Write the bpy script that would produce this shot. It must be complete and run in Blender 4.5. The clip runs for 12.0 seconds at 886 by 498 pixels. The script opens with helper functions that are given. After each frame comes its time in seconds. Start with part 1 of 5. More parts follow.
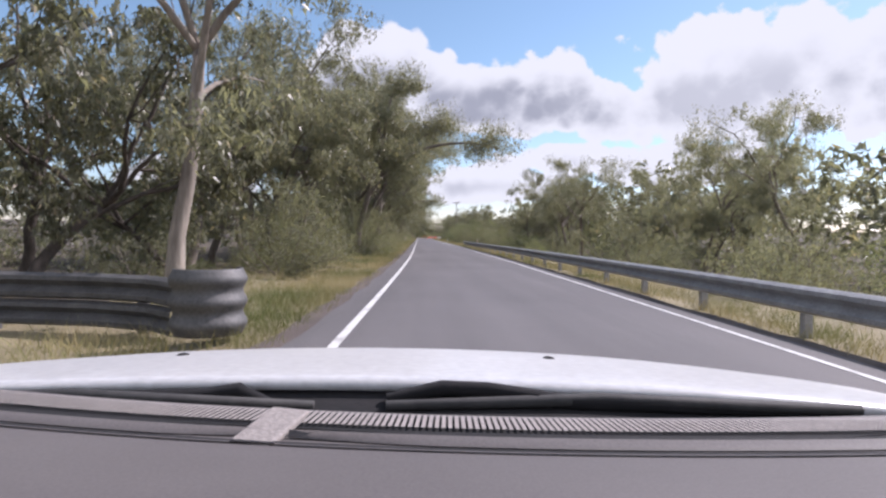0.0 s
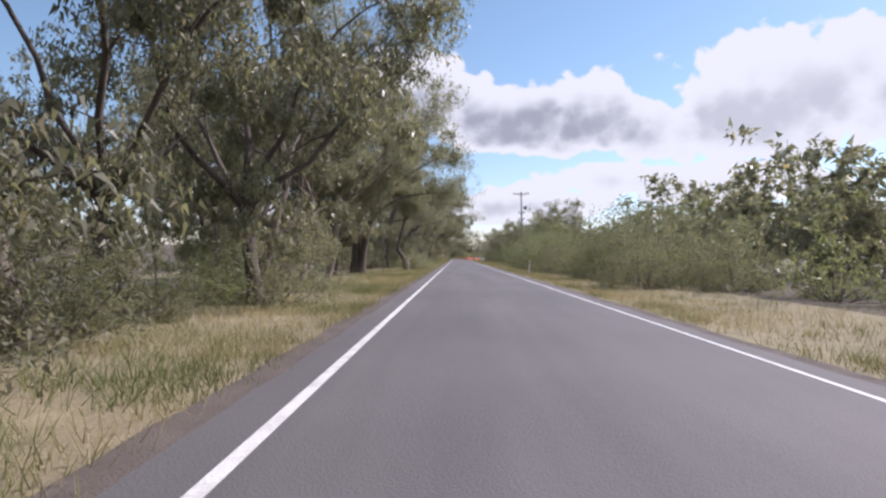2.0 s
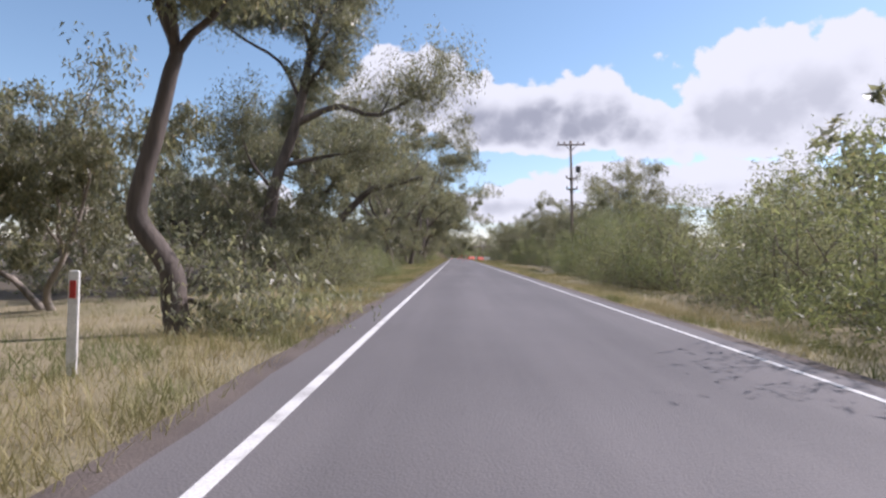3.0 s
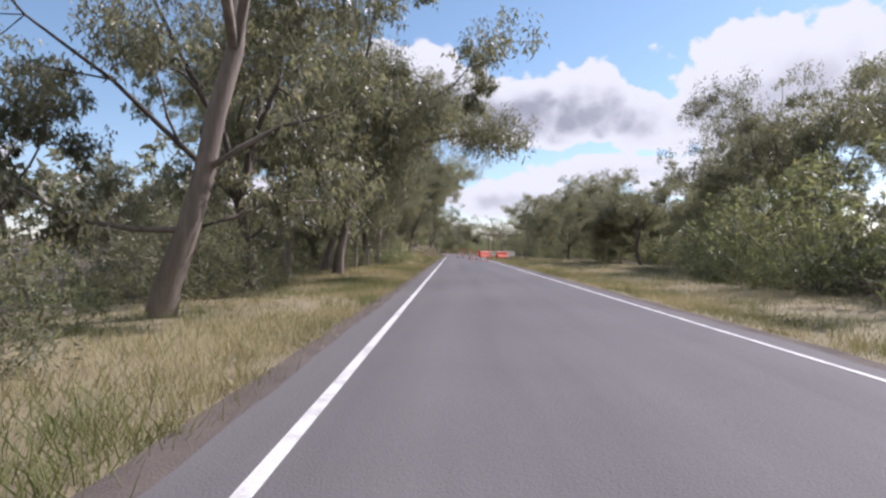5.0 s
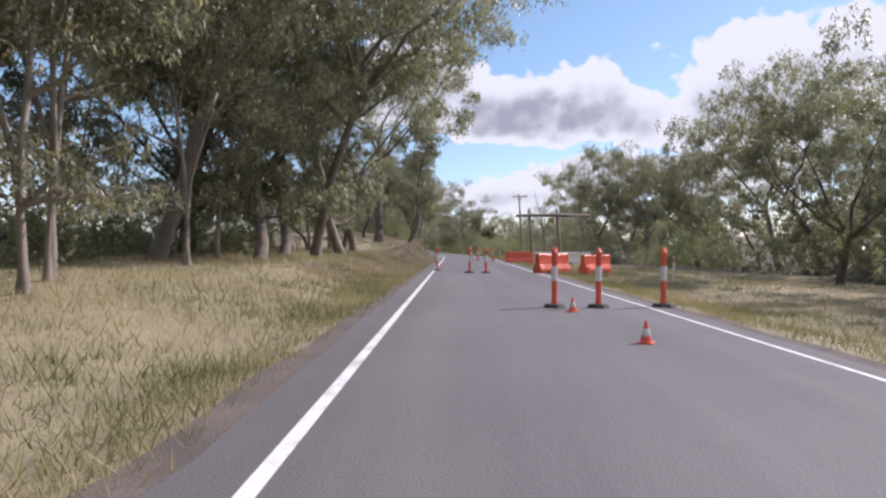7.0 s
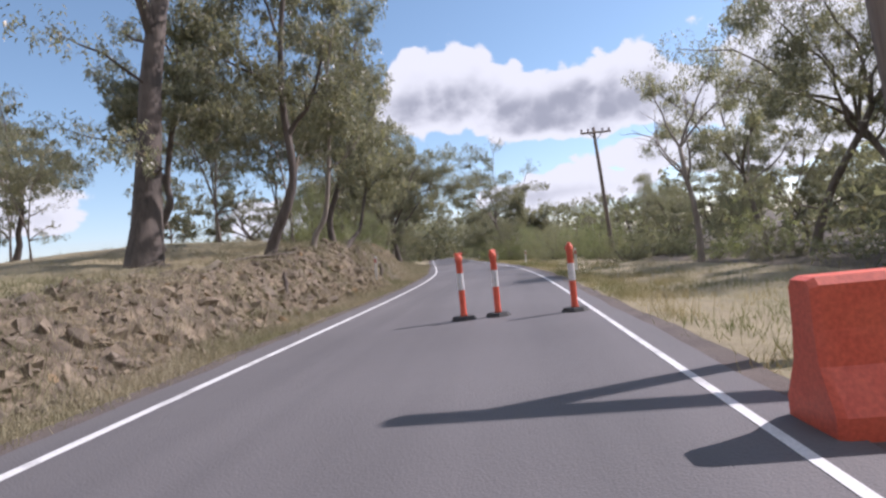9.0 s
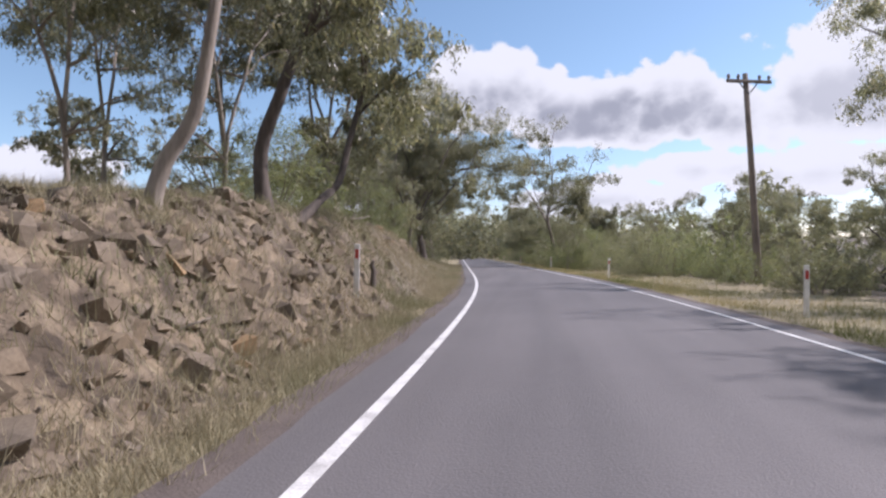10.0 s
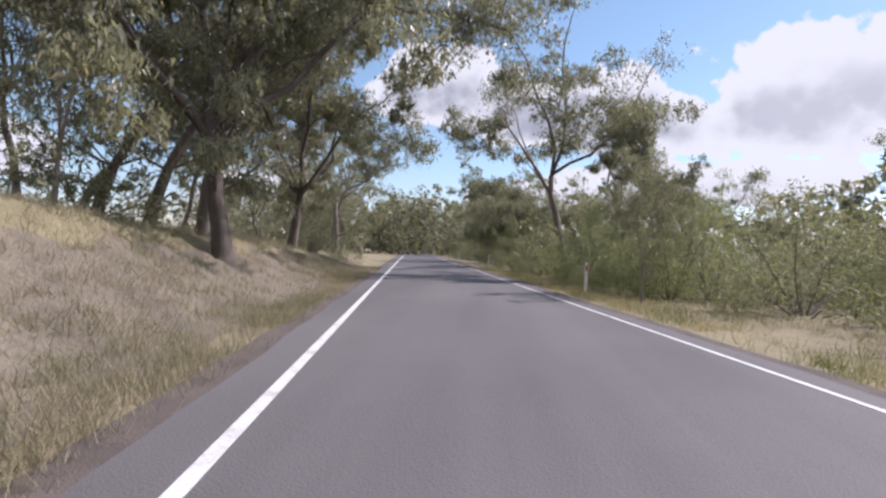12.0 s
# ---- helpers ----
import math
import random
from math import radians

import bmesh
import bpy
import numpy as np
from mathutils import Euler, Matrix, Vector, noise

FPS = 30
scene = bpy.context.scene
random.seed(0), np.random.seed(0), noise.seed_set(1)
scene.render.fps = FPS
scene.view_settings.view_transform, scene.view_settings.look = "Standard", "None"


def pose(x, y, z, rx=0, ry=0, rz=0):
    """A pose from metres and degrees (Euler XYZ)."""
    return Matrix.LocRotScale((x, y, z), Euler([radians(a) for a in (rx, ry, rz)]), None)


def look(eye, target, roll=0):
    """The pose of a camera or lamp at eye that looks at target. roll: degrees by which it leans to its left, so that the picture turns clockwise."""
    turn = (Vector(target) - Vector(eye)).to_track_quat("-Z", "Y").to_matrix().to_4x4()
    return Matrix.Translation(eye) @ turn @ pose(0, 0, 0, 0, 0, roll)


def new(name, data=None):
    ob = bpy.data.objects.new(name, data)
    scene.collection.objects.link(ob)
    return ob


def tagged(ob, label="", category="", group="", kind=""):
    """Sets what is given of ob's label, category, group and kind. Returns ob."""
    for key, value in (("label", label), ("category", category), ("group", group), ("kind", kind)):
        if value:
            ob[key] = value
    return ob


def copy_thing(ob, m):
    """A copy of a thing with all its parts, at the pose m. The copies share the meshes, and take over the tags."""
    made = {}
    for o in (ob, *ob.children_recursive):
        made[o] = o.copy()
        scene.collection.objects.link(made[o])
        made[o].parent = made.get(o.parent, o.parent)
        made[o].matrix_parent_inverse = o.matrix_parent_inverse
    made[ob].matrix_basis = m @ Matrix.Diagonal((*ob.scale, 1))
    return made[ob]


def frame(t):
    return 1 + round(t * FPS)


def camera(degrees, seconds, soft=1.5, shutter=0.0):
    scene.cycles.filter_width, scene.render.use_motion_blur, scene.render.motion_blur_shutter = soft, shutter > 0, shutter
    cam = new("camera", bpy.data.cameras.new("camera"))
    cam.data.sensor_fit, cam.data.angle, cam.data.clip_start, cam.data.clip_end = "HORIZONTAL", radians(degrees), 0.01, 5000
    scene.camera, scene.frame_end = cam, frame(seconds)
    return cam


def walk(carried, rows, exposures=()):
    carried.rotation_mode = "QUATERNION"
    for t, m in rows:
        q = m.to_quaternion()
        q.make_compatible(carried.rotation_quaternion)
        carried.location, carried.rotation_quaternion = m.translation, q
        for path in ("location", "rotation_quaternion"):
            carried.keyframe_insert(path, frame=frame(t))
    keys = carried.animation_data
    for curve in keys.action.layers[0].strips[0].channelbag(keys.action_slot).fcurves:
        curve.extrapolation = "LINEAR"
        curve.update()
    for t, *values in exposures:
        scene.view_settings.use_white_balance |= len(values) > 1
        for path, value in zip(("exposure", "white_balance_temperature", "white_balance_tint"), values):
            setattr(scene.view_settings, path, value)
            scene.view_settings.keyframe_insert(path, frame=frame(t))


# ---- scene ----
cam = camera(75.5, 12.0, soft=2.5, shutter=0.0)
walk(cam, [
    (0.0, pose(-1.789, 0.006, 1.060, 88.71, -0.67, -2.40)),
    (0.5, pose(-1.211, 18.238, 1.060, 89.32, -0.40, -0.97)),
    (1.0, pose(-0.946, 36.473, 1.060, 90.22, -0.20, 0.90)),
    (1.5, pose(-1.014, 54.721, 1.060, 91.06, -0.60, 1.37)),
    (2.0, pose(-1.031, 72.971, 1.060, 90.73, -0.40, 1.36)),
    (2.5, pose(-1.079, 91.221, 1.060, 90.68, 0.00, 1.47)),
    (3.0, pose(-1.044, 109.471, 1.060, 90.61, -0.60, 1.25)),
    (3.5, pose(-1.061, 127.721, 1.060, 90.06, 0.00, 0.85)),
    (4.5, pose(-1.174, 162.471, 1.060, 90.06, 0.00, 0.91)),
    (5.5, pose(-1.331, 192.471, 1.060, 90.01, 0.40, 1.07)),
    (6.0, pose(-1.349, 205.221, 1.060, 89.60, -0.60, 0.45)),
    (6.5, pose(-1.257, 217.096, 1.060, 89.24, -1.50, 0.94)),
    (7.0, pose(-1.292, 228.671, 1.060, 89.83, -0.20, 1.07)),
    (7.2, pose(-1.196, 233.205, 1.060, 89.94, -0.20, 0.91)),
    (7.5, pose(-0.739, 239.909, 1.060, 89.95, -0.20, -2.21)),
    (8.0, pose(0.913, 250.821, 1.060, 90.06, 0.80, -3.90)),
    (8.3, pose(1.261, 256.737, 1.060, 90.13, 2.20, -2.61)),
    (8.8, pose(0.966, 264.221, 1.060, 90.17, 4.50, -1.49)),
    (9.0, pose(0.913, 266.635, 1.060, 90.55, 5.70, 6.12)),
    (9.2, pose(0.391, 269.078, 1.060, 90.45, 2.80, 10.45)),
    (9.5, pose(-0.392, 272.796, 1.060, 90.58, 1.30, 13.69)),
    (9.7, pose(-0.705, 275.306, 1.060, 90.51, 0.60, 12.11)),
    (10.0, pose(-1.130, 279.105, 1.060, 90.53, 0.60, 8.93)),
    (10.5, pose(-1.540, 285.510, 1.060, 90.11, -0.30, 4.65)),
    (11.0, pose(-1.818, 292.037, 1.060, 90.16, -0.90, 2.55)),
    (11.5, pose(-2.177, 298.728, 1.060, 89.90, -1.20, 3.61)),
    (12.0, pose(-2.844, 305.579, 1.060, 89.99, -1.76, 4.08)),
], exposures=[(0.0, 1.1, 6030, 26), (12.0, 1.1, 6030, 26)])

# ---- world, sun ----
SUN_AZ, SUN_EL = radians(64), radians(43)
sun_way = Vector((math.sin(SUN_AZ) * math.cos(SUN_EL), math.cos(SUN_AZ) * math.cos(SUN_EL), math.sin(SUN_EL)))


def build_world():
    world = bpy.data.worlds.new("world")
    scene.world = world
    world.use_nodes = True
    nt = world.node_tree
    nt.nodes.clear()
    N = lambda kind: nt.nodes.new(kind)

    def math_node(op, a, b=None, c=None, clamp=False):
        n = N("ShaderNodeMath")
        n.operation, n.use_clamp = op, clamp
        for i, val in enumerate((a, b, c)):
            if val is None:
                continue
            if isinstance(val, (int, float)):
                n.inputs[i].default_value = val
            else:
                nt.links.new(val, n.inputs[i])
        return n.outputs[0]

    def smooth(x, a, b):
        n = N("ShaderNodeMapRange")
        n.interpolation_type = "SMOOTHSTEP"
        nt.links.new(x, n.inputs[0])
        n.inputs[1].default_value, n.inputs[2].default_value = a, b
        return n.outputs[0]

    def mix(fac, a, b):
        n = N("ShaderNodeMix")
        n.data_type = "RGBA"
        if isinstance(fac, (int, float)):
            n.inputs[0].default_value = fac
        else:
            nt.links.new(fac, n.inputs[0])
        for i, val in ((6, a), (7, b)):
            if isinstance(val, tuple):
                n.inputs[i].default_value = val
            else:
                nt.links.new(val, n.inputs[i])
        return n.outputs[2]

    sky = N("ShaderNodeTexSky")
    sky.sky_type, sky.sun_disc = "NISHITA", False
    sky.sun_elevation, sky.sun_rotation = SUN_EL, SUN_AZ
    sky.air_density, sky.dust_density, sky.ozone_density = 1.0, 0.3, 2.0
    coord = N("ShaderNodeTexCoord").outputs["Generated"]
    sep = N("ShaderNodeSeparateXYZ")
    nt.links.new(coord, sep.inputs[0])
    az = math_node("MULTIPLY", math_node("ARCTAN2", sep.outputs[0], sep.outputs[1]), 57.2958)
    el = math_node("MULTIPLY", math_node("ARCSINE", sep.outputs[2]), 57.2958)

    def noise_at(scale, detail, rough, shift):
        m = N("ShaderNodeMapping")
        nt.links.new(coord, m.inputs[0])
        m.inputs["Location"].default_value = shift
        m.inputs["Scale"].default_value = (1, 1, 1.35)
        n = N("ShaderNodeTexNoise")
        nt.links.new(m.outputs[0], n.inputs["Vector"])
        n.inputs["Scale"].default_value, n.inputs["Detail"].default_value, n.inputs["Roughness"].default_value = scale, detail, rough
        return n.outputs["Fac"]

    def puff_at(scale, shift, warp):
        """Rounded heaps: one at the heart of each cell, nought between them."""
        m = N("ShaderNodeMapping")
        nt.links.new(coord, m.inputs[0])
        m.inputs["Location"].default_value = shift
        off = N("ShaderNodeVectorMath")
        off.operation = "MULTIPLY_ADD"
        nn = N("ShaderNodeTexNoise")
        nn.inputs["Scale"].default_value, nn.inputs["Detail"].default_value = scale * 1.3, 4
        nt.links.new(m.outputs[0], nn.inputs["Vector"])
        nt.links.new(nn.outputs["Color"], off.inputs[0])
        off.inputs[1].default_value = (warp, warp, warp)
        nt.links.new(m.outputs[0], off.inputs[2])
        v = N("ShaderNodeTexVoronoi")
        v.feature = "SMOOTH_F1"
        v.inputs["Scale"].default_value, v.inputs["Smoothness"].default_value = scale, 0.35
        nt.links.new(off.outputs[0], v.inputs["Vector"])
        return math_node("SUBTRACT", 0.55, v.outputs["Distance"])

    fine = noise_at(34.0, 8, 0.62, (3.1, 0.4, 0.9))
    billow = math_node("ADD", math_node("MULTIPLY", puff_at(13.0, (0.4, 0.1, 0.7), 0.05), 0.5), math_node("ADD", math_node("MULTIPLY", puff_at(33.0, (1.4, 0.3, 0.2), 0.02), 0.3), math_node("MULTIPLY", fine, 0.35)))
    billow = math_node("ADD", billow, 0.22)
    broad = noise_at(5.0, 4, 0.5, (0.3, 2.4, 1.7))
    # banks of cumulus: azimuth, elevation, half width, half height above and below, greyness
    banks = [(-4.5, 14.4, 8.5, 5.6, 3.0, 0.7), (3, 12.6, 6, 4.0, 2.4, 0.9), (11.5, 12.6, 8.2, 5.2, 3.0, 1.35), (19.5, 11.6, 5.5, 4.2, 3.4, 0.5), (30, 13.0, 13.5, 6.6, 4.8, 0.8), (45, 12, 10, 6.5, 4.8, 0.8),
             (7, 5.0, 8, 2.6, 2.0, 0.35), (15.5, 7.4, 8, 2.0, 1.4, 0.25), (25, 6.4, 8.5, 2.6, 1.8, 0.3), (27, 23.8, 3.0, 1.6, 1.0, 0.1), (37.0, 20.6, 1.6, 0.9, 0.8, 0.1),
             (-43, 6.5, 6, 3.0, 2.0, 0.3), (-58, 4, 12, 3, 2, 0.3), (-21, 4.6, 7, 2.2, 2.0, 0.2)]
    dens = None
    low = None
    for a, e, w, up, dn, grey in banks:
        dx = math_node("DIVIDE", math_node("SUBTRACT", az, a), w)
        dz = math_node("SUBTRACT", el, e)
        above = math_node("DIVIDE", math_node("MAXIMUM", dz, 0.0), up)
        below = math_node("DIVIDE", math_node("MINIMUM", dz, 0.0), dn)
        q = math_node("ADD", math_node("MULTIPLY", dx, dx), math_node("ADD", math_node("MULTIPLY", above, above), math_node("MULTIPLY", below, below)))
        d = math_node("SUBTRACT", 1.0, q)
        under = math_node("MULTIPLY", math_node("MAXIMUM", d, 0.0), math_node("MULTIPLY", grey, math_node("SUBTRACT", 0.95, math_node("MULTIPLY", above, 1.25))))
        dens = d if dens is None else math_node("MAXIMUM", dens, d)
        low = under if low is None else math_node("MAXIMUM", low, under)
    # the rest of the sky: unseen scattered cloud, thickened to add fill light
    away = smooth(math_node("ABSOLUTE", math_node("SUBTRACT", az, 8.0)), 62.0, 90.0)
    fill_cloud = math_node("MULTIPLY", away, math_node("SUBTRACT", math_node("MULTIPLY", broad, 5.0), 2.1))
    dens = math_node("MAXIMUM", dens, math_node("SUBTRACT", fill_cloud, math_node("MULTIPLY", math_node("SUBTRACT", 1.0, away), 2.0)))
    d = math_node("ADD", dens, math_node("MULTIPLY", math_node("SUBTRACT", billow, 0.41), 2.0))
    mask = smooth(d, 0.0, 0.22)
    shade = smooth(math_node("ADD", low, math_node("ADD", math_node("MULTIPLY", math_node("SUBTRACT", billow, 0.5), 0.35), math_node("MULTIPLY", math_node("SUBTRACT", broad, 0.5), 0.5))), 0.08, 0.62)
    shade = math_node("MULTIPLY", shade, smooth(d, 0.2, 1.1))
    glow = smooth(math_node("ADD", math_node("ABSOLUTE", math_node("SUBTRACT", az, 30.0)), math_node("ABSOLUTE", math_node("SUBTRACT", el, 13.0))), 22.0, 3.0)
    shade = math_node("MULTIPLY", shade, math_node("SUBTRACT", 1.0, math_node("MULTIPLY", glow, 0.45)))
    cloud = mix(shade, (1.04, 1.09, 1.08, 1), (0.48, 0.52, 0.565, 1))
    bg_sky, bg_cloud = N("ShaderNodeBackground"), N("ShaderNodeBackground")
    pale = N("ShaderNodeHueSaturation")
    pale.inputs["Saturation"].default_value, pale.inputs["Hue"].default_value = 0.93, 0.48
    nt.links.new(sky.outputs[0], pale.inputs["Color"])
    nt.links.new(pale.outputs[0], bg_sky.inputs[0])
    bg_sky.inputs[1].default_value = 0.07
    nt.links.new(cloud, bg_cloud.inputs[0])
    bg_cloud.inputs[1].default_value = 0.385
    mixer, out = N("ShaderNodeMixShader"), N("ShaderNodeOutputWorld")
    nt.links.new(mask, mixer.inputs[0])
    nt.links.new(bg_sky.outputs[0], mixer.inputs[1])
    nt.links.new(bg_cloud.outputs[0], mixer.inputs[2])
    nt.links.new(mixer.outputs[0], out.inputs[0])


build_world()
sun = new("sun", bpy.data.lights.new("sun", "SUN"))
sun.data.energy, sun.data.angle, sun.data.color = 2.9, radians(0.6), (1.0, 0.94, 0.85)
sun.matrix_world = look(sun_way * 200, (0, 0, 0))

# ---- materials ----
def material(name):
    m = bpy.data.materials.new(name)
    m.use_nodes = True
    return m, m.node_tree, m.node_tree.nodes["Principled BSDF"]


def tex(nt, kind="noise", scale=5.0, detail=4.0, rough=0.55, stretch=(1, 1, 1), space="Object"):
    c = nt.nodes.new("ShaderNodeTexCoord")
    m = nt.nodes.new("ShaderNodeMapping")
    m.inputs["Scale"].default_value = stretch
    nt.links.new(c.outputs[space], m.inputs[0])
    if kind == "voronoi":
        n = nt.nodes.new("ShaderNodeTexVoronoi")
        n.inputs["Scale"].default_value = scale
        nt.links.new(m.outputs[0], n.inputs["Vector"])
        return n.outputs["Distance"]
    n = nt.nodes.new("ShaderNodeTexNoise")
    n.inputs["Scale"].default_value, n.inputs["Detail"].default_value, n.inputs["Roughness"].default_value = scale, detail, rough
    nt.links.new(m.outputs[0], n.inputs["Vector"])
    return n.outputs["Fac"]


def ramp(nt, fac, *stops):
    r = nt.nodes.new("ShaderNodeValToRGB")
    nt.links.new(fac, r.inputs[0])
    e = r.color_ramp.elements
    while len(e) < len(stops):
        e.new(0.5)
    for el, (p, c) in zip(e, stops):
        el.position = p
        el.color = (*c, 1)
    return r.outputs[0]


def blend(nt, fac, a, b, mode="MIX"):
    n = nt.nodes.new("ShaderNodeMix")
    n.data_type, n.blend_type = "RGBA", mode
    for i, val in ((0, fac), (6, a), (7, b)):
        if isinstance(val, (int, float)):
            n.inputs[i].default_value = val
        elif isinstance(val, tuple):
            n.inputs[i].default_value = (*val, 1)
        else:
            nt.links.new(val, n.inputs[i])
    return n.outputs[2]


def bump(nt, bsdf, height, strength=0.4, dist=0.02):
    b = nt.nodes.new("ShaderNodeBump")
    b.inputs["Strength"].default_value, b.inputs["Distance"].default_value = strength, dist
    nt.links.new(height, b.inputs["Height"])
    nt.links.new(b.outputs[0], bsdf.inputs["Normal"])


def two_tone(name, a, b, scale=6.0, rough=0.8, metal=0.0, bump_s=0.2, bump_d=0.01, fine=40.0, stretch=(1, 1, 1), lo=0.35, hi=0.7):
    m, nt, p = material(name)
    big = tex(nt, scale=scale, stretch=stretch)
    small = tex(nt, scale=fine, detail=3, stretch=stretch)
    col = ramp(nt, big, (lo, a), (hi, b))
    col = blend(nt, 0.35, col, ramp(nt, small, (0.3, tuple(x * 0.6 for x in a)), (0.75, tuple(min(1, x * 1.25) for x in b))))
    nt.links.new(col, p.inputs["Base Color"])
    p.inputs["Roughness"].default_value, p.inputs["Metallic"].default_value = rough, metal
    bump(nt, p, small, bump_s, bump_d)
    return m


def asphalt_material():
    m, nt, p = material("asphalt")
    agg = tex(nt, "voronoi", scale=70)
    fine = tex(nt, scale=160, detail=2)
    patch = tex(nt, scale=0.22, detail=5)
    wheel = tex(nt, scale=1.1, detail=4, stretch=(1.0, 0.05, 1))
    col = ramp(nt, agg, (0.0, (0.069, 0.065, 0.065)), (0.55, (0.138, 0.131, 0.130)))
    col = blend(nt, 0.4, col, ramp(nt, fine, (0.3, (0.064, 0.060, 0.062)), (0.7, (0.175, 0.164, 0.163))))
    col = blend(nt, 0.55, col, ramp(nt, patch, (0.35, (0.078, 0.072, 0.074)), (0.68, (0.156, 0.146, 0.146))))
    col = blend(nt, 0.45, col, ramp(nt, wheel, (0.35, (0.078, 0.074, 0.075)), (0.7, (0.152, 0.142, 0.142))))
    nt.links.new(col, p.inputs["Base Color"])
    p.inputs["Roughness"].default_value = 0.78
    bump(nt, p, agg, 0.5, 0.006)
    return m


def leaf_material(name, dark, light, dry, gloss=0.42, through_light=0.5):
    m, nt, p = material(name)
    geo = nt.nodes.new("ShaderNodeNewGeometry")
    info = nt.nodes.new("ShaderNodeObjectInfo")
    col = ramp(nt, geo.outputs["Random Per Island"], (0.0, dark), (0.72, light), (0.93, light), (1.0, dry))
    hue = nt.nodes.new("ShaderNodeHueSaturation")
    mr = nt.nodes.new("ShaderNodeMapRange")
    nt.links.new(info.outputs["Random"], mr.inputs[0])
    mr.inputs[3].default_value, mr.inputs[4].default_value = 0.75, 1.25
    nt.links.new(mr.outputs[0], hue.inputs["Value"])
    nt.links.new(col, hue.inputs["Color"])
    col = hue.outputs[0]
    nt.links.new(col, p.inputs["Base Color"])
    p.inputs["Roughness"].default_value = gloss
    t = nt.nodes.new("ShaderNodeBsdfTranslucent")
    warm = blend(nt, 1.0, col, (1.2, 1.22, 0.8), "MULTIPLY")
    nt.links.new(warm, t.inputs[0])
    mx = nt.nodes.new("ShaderNodeMixShader")
    mx.inputs[0].default_value = through_light
    nt.links.new(p.outputs[0], mx.inputs[1])
    nt.links.new(t.outputs[0], mx.inputs[2])
    nt.links.new(mx.outputs[0], nt.nodes["Material Output"].inputs[0])
    return m


def grass_material(name, green, straw, pale):
    m, nt, p = material(name)
    geo = nt.nodes.new("ShaderNodeNewGeometry")
    patch = tex(nt, scale=0.35, detail=3)
    a = ramp(nt, geo.outputs["Random Per Island"], (0.0, tuple(x * 0.7 for x in straw)), (0.6, straw), (1.0, pale))
    g = ramp(nt, geo.outputs["Random Per Island"], (0.0, tuple(x * 0.7 for x in green)), (1.0, green))
    f = ramp(nt, patch, (0.42, (0, 0, 0)), (0.6, (1, 1, 1)))
    col = blend(nt, f, a, g)
    nt.links.new(col, p.inputs["Base Color"])
    p.inputs["Roughness"].default_value = 0.75
    t = nt.nodes.new("ShaderNodeBsdfTranslucent")
    nt.links.new(col, t.inputs[0])
    mx = nt.nodes.new("ShaderNodeMixShader")
    mx.inputs[0].default_value = 0.35
    nt.links.new(p.outputs[0], mx.inputs[1])
    nt.links.new(t.outputs[0], mx.inputs[2])
    nt.links.new(mx.outputs[0], nt.nodes["Material Output"].inputs[0])
    return m


def ground_material():
    m, nt, p = material("dry_ground")
    big = tex(nt, scale=0.25, detail=6)
    mid = tex(nt, scale=2.2, detail=6)
    fine = tex(nt, scale=28, detail=4)
    col = ramp(nt, big, (0.36, (0.31, 0.26, 0.15)), (0.5, (0.26, 0.225, 0.125)), (0.62, (0.19, 0.185, 0.085)))
    col = blend(nt, 0.5, col, ramp(nt, mid, (0.32, (0.16, 0.13, 0.08)), (0.55, (0.29, 0.245, 0.14)), (0.72, (0.38, 0.33, 0.2))))
    col = blend(nt, 0.4, col, ramp(nt, fine, (0.3, (0.07, 0.056, 0.038)), (0.7, (0.30, 0.25, 0.165))))
    nt.links.new(col, p.inputs["Base Color"])
    p.inputs["Roughness"].default_value = 0.95
    bump(nt, p, fine, 0.6, 0.04)
    return m


